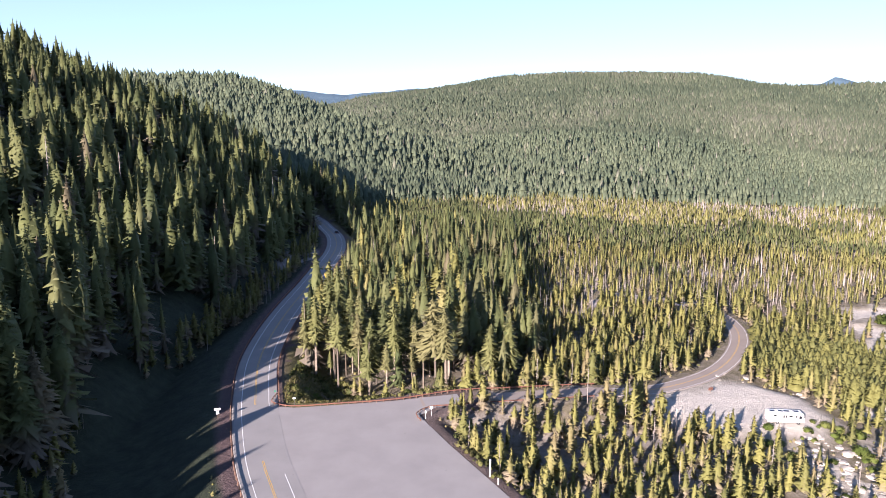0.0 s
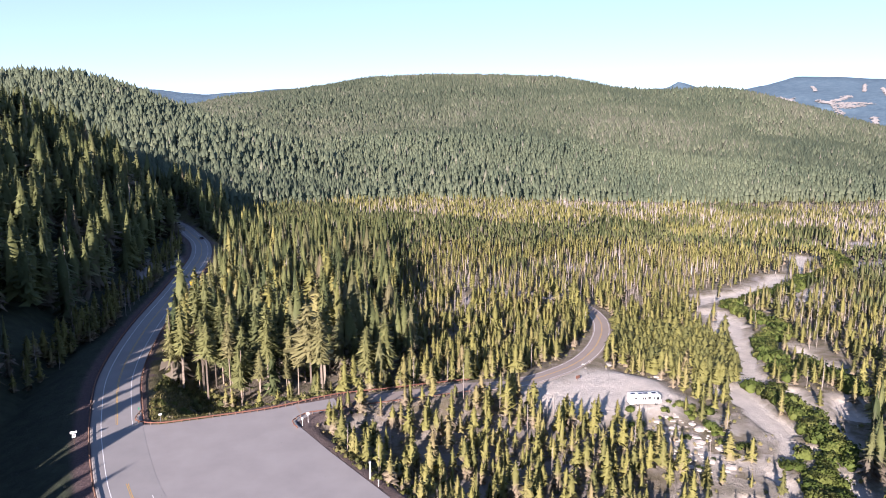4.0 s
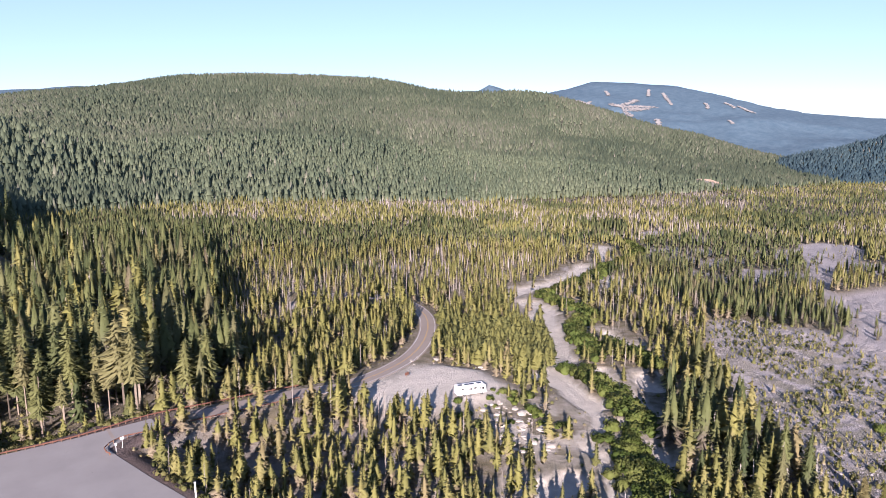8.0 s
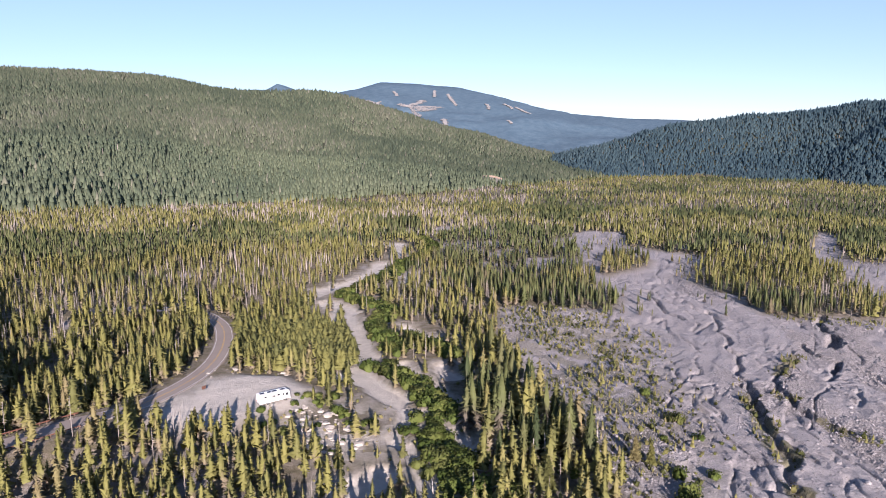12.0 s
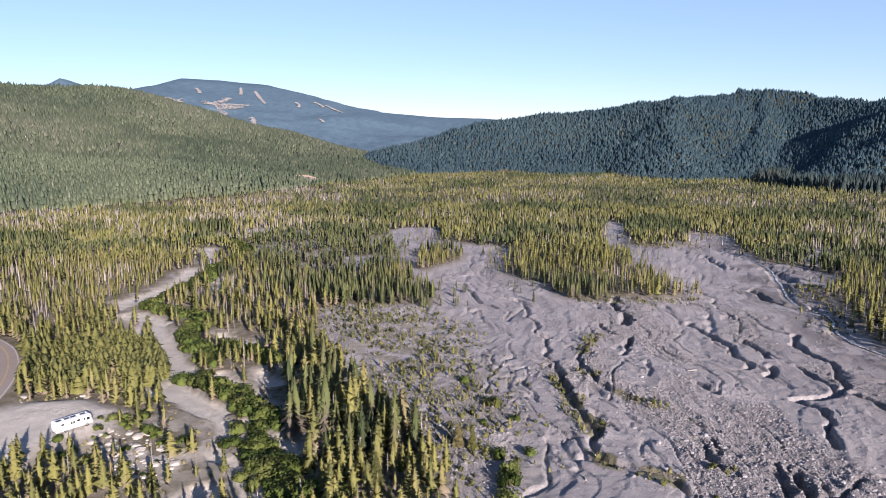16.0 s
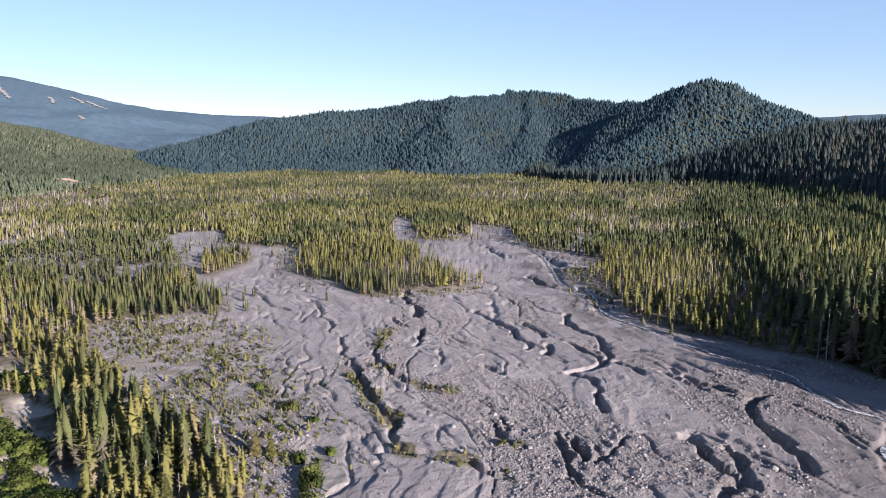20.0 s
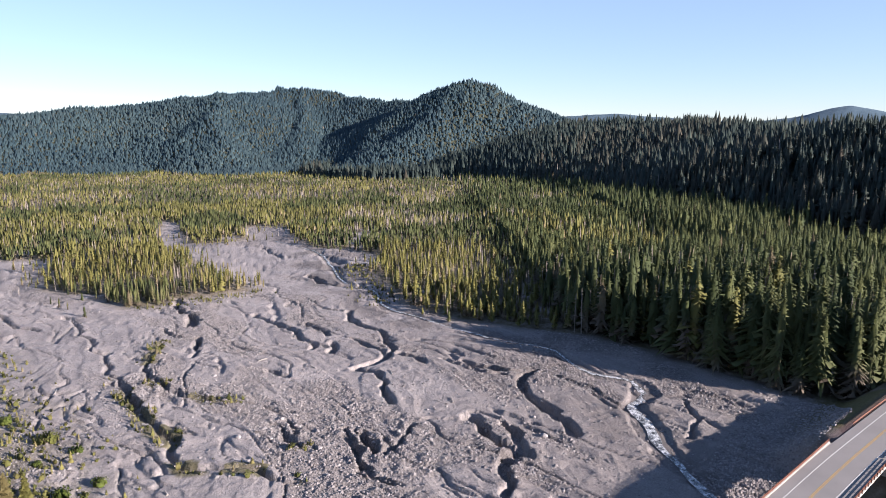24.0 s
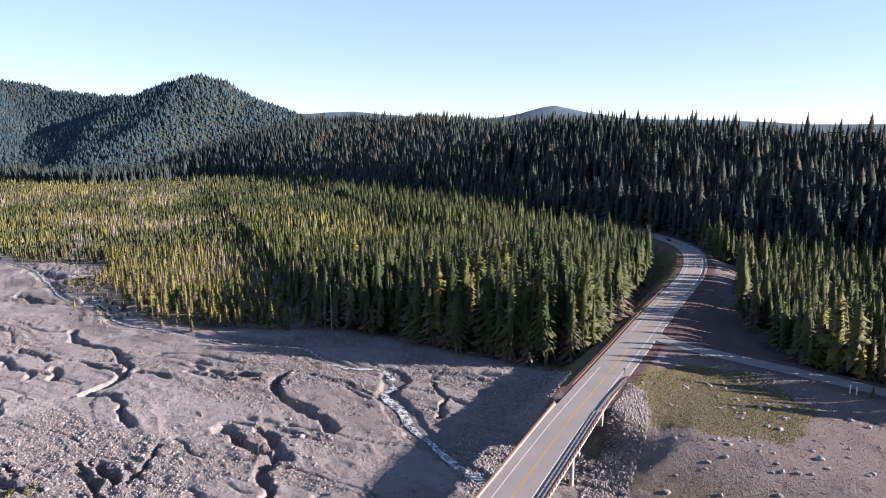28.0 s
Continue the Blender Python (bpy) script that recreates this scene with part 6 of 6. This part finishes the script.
# ---- bushes, scrub, dead wood ----
def bush_shape(rng, leaves, lobes):
    """A leafy shrub of height about 1: leaf clumps over several uneven lobes."""
    v, f = [], []
    mounds = [(rng.uniform(-0.45, 0.45), rng.uniform(-0.45, 0.45), rng.uniform(0.35, 0.62), rng.uniform(0.32, 0.5)) for _ in range(lobes)]
    for i in range(leaves):
        mx, my, mz, mr = mounds[i % lobes]
        th, ph = rng.uniform(0, 6.283), math.asin(rng.uniform(-0.35, 1))
        r = mr * rng.uniform(0.78, 1.12)
        d = Vector((math.cos(th) * math.cos(ph), math.sin(th) * math.cos(ph), math.sin(ph)))
        c = Vector((mx, my, mz)) + d * r
        u = Vector((rng.uniform(-1, 1), rng.uniform(-1, 1), rng.uniform(-1, 1))).cross(d).normalized()
        w = d.cross(u)
        s = rng.uniform(0.07, 0.13)
        b = len(v)
        v += [tuple(c + u * s), tuple(c - u * s * 0.5 + w * s * 0.9 + d * 0.03), tuple(c - u * s * 0.5 - w * s * 0.9), tuple(c + d * s * 1.1)]
        f += [(b, b + 1, b + 3), (b + 1, b + 2, b + 3), (b + 2, b, b + 3)]
    for mx, my, mz, mr in mounds:
        b = len(v)
        v += [(mx + mr * 0.8 * math.cos(a * 1.05), my + mr * 0.8 * math.sin(a * 1.05), mz * 0.7) for a in range(6)] + [(mx, my, mz + mr * 0.75)]
        v += [(mx + mr * 0.6 * math.cos(a * 1.05), my + mr * 0.6 * math.sin(a * 1.05), -0.05) for a in range(6)]
        f += [(b + a, b + (a + 1) % 6, b + 6) for a in range(6)]
        f += [q for a in range(6) for q in ((b + a, b + 7 + a, b + (a + 1) % 6), (b + (a + 1) % 6, b + 7 + a, b + 7 + (a + 1) % 6))]
    return np.array(v, float), np.array(f, int)


M_WILLOW_ONE = foliage("willow_leaves_single", (0.056, 0.088, 0.015), (0.120, 0.150, 0.031), (0.15, 0.16, 0.045), single=True)
BUSHES = [bush_shape(rr, 130, 5) for _ in range(6)]
BUSH_MESH = []
for _v, _f in BUSHES:
    _n, _f = crown_normals(_v, _f, 0.0, rng, 0.3)
    BUSH_MESH.append(mesh_from("leaves", _v, _f, M_WILLOW_ONE, normals=_n))


def stems_mesh():
    bm = bmesh.new()
    for a in range(5):
        th = 1.26 * a
        tube(bm, (0, 0, -0.05), (0.3 * math.cos(th), 0.3 * math.sin(th), 0.6), 0.02, 0.01, 5)
    return to_mesh("stems", bm, M_BARK)


STEMS = stems_mesh()


def bush(x, y, size, label, group):
    e = empty("willow_bush", (x, y, height(x, y) - 0.1))
    e.scale = (size * rng.uniform(0.9, 1.3), size * rng.uniform(0.9, 1.3), size * rng.uniform(0.75, 1.05))
    e.rotation_euler = (0, 0, rng.uniform(0, 6.28))
    new("leaves", BUSH_MESH[int(rng.integers(0, 6))]).parent = e
    new("stems", STEMS).parent = e
    tagged(e, label, "bush", group)


def thicket():
    lab = "bright green willow bush in the thicket along the creek"
    far = []
    for line, wide in THICKETS:
        for c, _ in along(line, 2.6):
            d = math.hypot(c.x, c.y)
            half = wide * (1 + 0.5 * float(fbm(np.array([c.x / 20.0]), np.array([c.y / 20.0]), 2, 151)[0]))
            for _ in range(4 if d < 190 else 3):
                x, y = c.x + rng.uniform(-half, half), c.y + rng.uniform(-half, half)
                if d > 205:
                    far.append((x, y))
                else:
                    bush(x, y, rng.uniform(2.2, 3.8), lab, "creek thicket")
    fx, fy = np.array(far).T
    n = len(fx)
    scatter("willow_thicket", [bush_shape(rr, 60, 4) for _ in range(5)], fx, fy, ground_z(fx, fy) - 0.1, rng.uniform(2.4, 4.0, n), np.full(n, 1.2), rng.random(n) * 0.9, M_WILLOW, "bright green willow thicket along the far creek", "thicket", rng, leafy=0.0)
    for x, y, z in ((112, 123, 2.6), (118, 128, 2.8), (116, 121, 2.2), (124, 112, 3.2), (120, 108, 2.8), (108, 106, 3), (113, 103, 3.2), (130, 101, 3), (107, 169, 2.5), (112, 178, 2.8), (104, 181, 2),
                    (152, 83, 3), (146, 78, 3.4), (140, 74, 3.6), (134, 71, 3.5), (128, 69, 3.2), (158, 78, 2.4), (196, 122, 2.6), (182, 103, 3.2), (176, 92, 2.0), (168, 98, 1.6)):
        bush(x, y, z, "green willow bush on the gravel bank", "bank bushes")
    for _ in range(50):
        x, y = rng.uniform(-45, -6), rng.uniform(184, 204)
        if y > 184 + 0.12 * (x + 45) and to_line(np.array([x]), np.array([y]), H_LINE)[0][0] > 10:
            bush(x, y + 3, rng.uniform(0.7, 1.5), "low green shrub on the grassy corner by the lot", "corner shrubs")
    for _ in range(45):
        x, y = rng.uniform(84, 112), rng.uniform(148, 182)
        bush(x, y, rng.uniform(0.9, 2.0), "low green shrub among pale rocks", "knoll shrubs")
    for _ in range(34):
        u = rng.random()
        x, y = 16 * u - 2 + 6 + rng.uniform(0, 6), 172 - 34 * u + rng.uniform(-3, 3)
        bush(x, y, rng.uniform(1.0, 2.2), "green shrub on the bank below the parking lot", "bank shrubs")


thicket()


M_SCRUB = foliage("scrub_leaves", (0.060, 0.070, 0.020), (0.140, 0.142, 0.042), (0.17, 0.15, 0.06))


def scrub():
    """Knee-high to head-high willow and pine scrub on the gravel flats."""
    x, y = jitter(60, 440, -40, 270, 1.55, rng)
    m = poly_mask(x, y, SCRUB, 22)
    g = fbm(x / 16, y / 16, 3, 141)
    p = smooth(m * 1.3 - 0.15) * smooth((g + 0.36) / 0.3) * 0.66
    for i in GREEN_GULLIES:
        dist = to_line(x, y, GULLIES[i][0])[0]
        p = np.maximum(p, 0.8 * (np.abs(dist - 2.6) < 1.3) * (fbm(x / 9, y / 9, 2, 67) > 0.0))
    edge = np.exp(-((to_line(x, y, ((430, 42), (405, 36), (397, 25), (350, 22)), 40)[0]) / 9) ** 2) + np.exp(-((to_line(x, y, ((372, 92), (352, 118), (338, 136)), 40)[0]) / 6) ** 2)
    p = np.maximum(p, 0.6 * edge)
    k = (rng.random(len(x)) < p) & inside(x, y, PLAIN)
    x, y = x[k], y[k]
    z = ground_z(x, y)
    n = len(x)
    h = rng.lognormal(0.0, 0.38, n).clip(0.4, 2.6)
    leafy = rng.random(n) < 0.62
    small = [bush_shape(rr, 16, 1) for _ in range(6)]
    scatter("willow_scrub", small, x[leafy], y[leafy], z[leafy] - 0.05, h[leafy], np.full(int(leafy.sum()), 1.15), rng.random(int(leafy.sum())) * 0.9, M_SCRUB, "low olive-green willow scrub on the gravel flats", "scrub", rng, leafy=0.0)
    q = ~leafy
    scatter("pine_seedlings", PINE_FAR, x[q], y[q], z[q] - 0.05, h[q] * 1.5, np.full(int(q.sum()), 1.7), rng.random(int(q.sum())) * 0.9, M_PINE, "small young pines scattered on the gravel flats", "young pines", rng, leafy=0.45)


scrub()


def undergrowth():
    """Low brush between the nearest pines."""
    x, y = jitter(-150, 170, 60, 300, 3.0, rng)
    z, f = ground_cover(x, y)
    k = (f["plain"] < 0.3) & (f["hd"] > 10) & (f["road"] > 5) & (f["lot"] > 2) & (f["pull"] < 0.3) & (f["creek"] < 0.3) & (rng.random(len(x)) < np.where(x < -55, 0.0, 0.4)) & ((f["tag"] == "") | (x < -55))
    small = [bush_shape(rr, 7, 1) for _ in range(5)]
    n = int(k.sum())
    scatter("undergrowth", small, x[k], y[k], z[k] - 0.05, rng.uniform(0.4, 1.5, n), np.full(n, 1.3), rng.random(n), M_PINE, "low olive brush on the forest floor", "undergrowth", rng)


undergrowth()


def snag(x, y, h, label):
    e = empty("dead_tree", (x, y, height(x, y)))
    lean = rng.uniform(-0.07, 0.07)
    part("trunk", tube(tube(bmesh.new(), (0, 0, -0.3), (lean * h * 0.5, 0, h * 0.55), 0.24, 0.16, 8), (lean * h * 0.5, 0, h * 0.55), (lean * h, 0.1, h), 0.16, 0.05, 8), M_GREY, e)
    for _ in range(11):
        q = rng.uniform(0.25, 0.95)
        th, L = rng.uniform(0, 6.28), rng.uniform(0.6, 2.0) * (1.25 - q)
        part("branch", tube(bmesh.new(), (lean * h * q, 0, h * q), (lean * h * q + L * math.cos(th), L * math.sin(th), h * q + rng.uniform(-0.5, 0.3)), 0.05, 0.015, 5), M_GREY, e)
    tagged(e, label, "dead tree", "bleached snags")


for sx, sy, sh in ((106, 110, 5.5), (126, 109, 8.5), (129.5, 108, 9.5), (145, 112, 8.5), (134, 118, 5), (99, 116, 5), (138, 106, 7), (151, 108, 6), (120, 102, 6), (112, 98, 5)):
    snag(sx, sy, sh, "bleached grey dead tree standing with bare branches")


def log(x, y, L, turn):
    bm = tube(bmesh.new(), (-L / 2, 0, 0), (L / 2, 0, 0.12), 0.24, 0.13, 9)
    tube(bm, (L * 0.2, 0, 0.05), (L * 0.33, 0.5, 0.3), 0.06, 0.02, 5)
    ob = part("fallen_log", bm, M_GREY, None)
    ob.location, ob.rotation_euler = (x, y, height(x, y) + 0.18), (0, 0, turn)
    tagged(ob, "bleached fallen log lying on the ground", "log", "driftwood logs")


for lx, ly, ll, lt in ((117, 115, 9, 2.1), (122, 104, 8, 0.3), (132, 103, 7, 1.0), (233, 12, 5, 0.2), (152, 60, 2.5, 0.6), (260, 100, 5, 0.9), (205, -8, 4, 0.1), (276, 60, 5, 0.5), (128, -92, 4.5, 0.8),
                       (166, 63, 3, 2.0), (300, 85, 6, 0.4), (188, 38, 4, 1.2), (220, 120, 4, 0.3), (250, 60, 4, 2.5), (95, 128, 8, 1.1), (240, 40, 3.5, 0.7)):
    log(lx, ly, ll, lt)


# ---- low growth on open ground ----
def tuft_shape(rng, blades):
    v, f = [], []
    for _ in range(blades):
        th, lean = rng.uniform(0, 6.283), rng.uniform(0.2, 0.8)
        c, s = math.cos(th), math.sin(th)
        b = len(v)
        v += [(-s * 0.22, c * 0.22, 0), (s * 0.22, -c * 0.22, 0), (c * lean, s * lean, rng.uniform(0.6, 1.1))]
        f += [(b, b + 1, b + 2)]
    return np.array(v, float), np.array(f, int)


TUFTS = [tuft_shape(rr, 5) for _ in range(6)]
M_DRYGRASS = foliage("dry_grass", (0.075, 0.072, 0.022), (0.190, 0.170, 0.055), (0.26, 0.22, 0.12))


def tufts(poly, step, lo, hi, share_of, label):
    xs, ys = [p[0] for p in poly], [p[1] for p in poly]
    x, y = jitter(min(xs), max(xs), min(ys), max(ys), step, rng)
    k = inside(x, y, poly)
    x, y = x[k], y[k]
    z, f = ground_cover(x, y)
    k = (rng.random(len(x)) < share_of * np.clip(f["grass"] * 1.5 + 0.1, 0, 1)) & (f["hd"] > 7.5) & (f["road"] > 4) & (f["lot"] > 0.8)
    n = int(k.sum())
    scatter("grass_tufts", TUFTS, x[k], y[k], z[k] - 0.02, rng.uniform(lo, hi, n), np.full(n, 1.2), rng.random(n), M_DRYGRASS, label, "grass", rng)


tufts(((112, -97), (134, -104), (160, -122), (166, -150), (140, -172), (110, -172), (92, -140)), 0.6, 0.15, 0.45, 0.9, "olive and straw-coloured dry grass on the clearing")
tufts(((-46, 186), (-40, 183), (-12, 188), (8, 194), (12, 201), (-14, 205), (-46, 226)), 0.6, 0.3, 0.8, 0.9, "rough green grass on the corner by the lot")
tufts(((205, -150), (240, -195), (300, -265), (320, -262), (270, -200), (225, -140)), 1.1, 0.3, 0.7, 0.8, "rough grass on the highway bank")


def corner_carpet():
    """Knee-high shrubs crowding the corner between the highway and the lot."""
    poly = ((-47, 190), (-42, 184), (-13, 189), (8, 195), (14, 202), (-12, 208), (-30, 216), (-47, 232))
    x, y = jitter(-50, 16, 182, 234, 1.25, rng)
    z, f = ground_cover(x, y)
    k = inside(x, y, poly) & (f["hd"] > 9) & (f["lot"] > 2.2) & (f["road"] > 6) & (rng.random(len(x)) < smooth((fbm(x / 8, y / 8, 3, 171) + 0.25) / 0.3) * 0.95)
    n = int(k.sum())
    scatter("low_shrubs", [bush_shape(rr, 26, 2) for _ in range(6)], x[k], y[k], z[k] - 0.05, rng.lognormal(0.0, 0.35, n).clip(0.5, 2.2), np.full(n, 1.25), rng.random(n) * 0.95, M_SCRUB, "dense low green shrubs on the corner by the lot", "shrubs", rng, leafy=0.0)


corner_carpet()


def lot_bank():
    """Shrubs on the bank along the lot's far side."""
    x, y = jitter(-4, 50, 95, 180, 1.5, rng)
    z, f = ground_cover(x, y)
    k = (f["lot"] > 1.2) & (f["lot"] < 11) & (f["road"] > 6) & (rng.random(len(x)) < smooth((fbm(x / 7, y / 7, 3, 173) + 0.2) / 0.3) * 0.7)
    n = int(k.sum())
    scatter("low_shrubs", [bush_shape(rr, 22, 2) for _ in range(5)], x[k], y[k], z[k] - 0.05, rng.lognormal(-0.1, 0.4, n).clip(0.4, 2.2), np.full(n, 1.2), rng.random(n) * 0.95, M_SCRUB, "low green shrubs on the bank beside the parking lot", "shrubs", rng, leafy=0.0)


lot_bank()
riprap(((112, -97), (140, -106), (160, -150), (140, -170), (100, -178), (70, -160), (90, -120)), 1.1, 0.2, "small grey stones strewn over the clearing")


def scree():
    """Pale rock chutes on the far mountainside."""
    xs, ys, ss = [], [], []
    for a, b, c, w in CHUTES:
        line = spline([(*a, 0), (*b, 0), (*c, 0)], 5)
        for p in line:
            for _ in range(4):
                xs.append(p.x + rng.normal(0, 0.5) * w)
                ys.append(p.y + rng.normal(0, 0.5) * w)
                ss.append(rng.uniform(4, 9))
    x, y, s = np.array(xs), np.array(ys), np.array(ss)
    scatter("scree_rocks", PEBBLES, x, y, ground_z(x, y) + 2, s, np.full(len(x), 1.3), rng.uniform(0.55, 1.0, len(x)), M_SCREE, "pale scree chutes on the far mountainside", "scree", rng)
    u, w = rng.normal(0, 11, 260), rng.normal(-6, 3, 260)
    x, y = 990 + 0.7 * u + 0.71 * w, 973 - 0.71 * u + 0.7 * w
    scatter("bank_rocks", PEBBLES, x, y, ground_z(x, y), rng.uniform(0.9, 2.2, 260), np.full(260, 1.4), rng.random(260), M_RAW, "raw tan earth and rock of a road cut below the hill", "road cut", rng)


M_RAW = plain("raw_earth", (0.36, 0.27, 0.20), (0.25, 0.18, 0.135), 0.3, 0.95)
M_SCREE = plain("scree_rock", (0.25, 0.235, 0.225), (0.18, 0.172, 0.17), 0.05, 0.95)
scree()

# a small young fir beside the white posts
YOUNG_TRUNK = mesh_from("trunk", *stem(0.02, 0.93, 6, 0.0, -0.03), M_BARK)
YOUNG_CROWN = mesh_from("crown", *PINE_NEAR[1], M_PINE_ONE, {"bare": np.zeros(len(PINE_NEAR[1][0]))})
for fx, fy, fh in ((125.5, -178.5, 3.2), (152, 92, 6.5), (151, 96, 7.5), (121, 100, 9.0)):
    young = empty("pine_tree", (fx, fy, height(fx, fy) - 0.1))
    young.scale = (fh * 1.5, fh * 1.5, fh)
    tagged(young, "small young pine with full green boughs", "tree", "young pines")
    new("trunk", YOUNG_TRUNK).parent = young
    new("crown", YOUNG_CROWN).parent = young
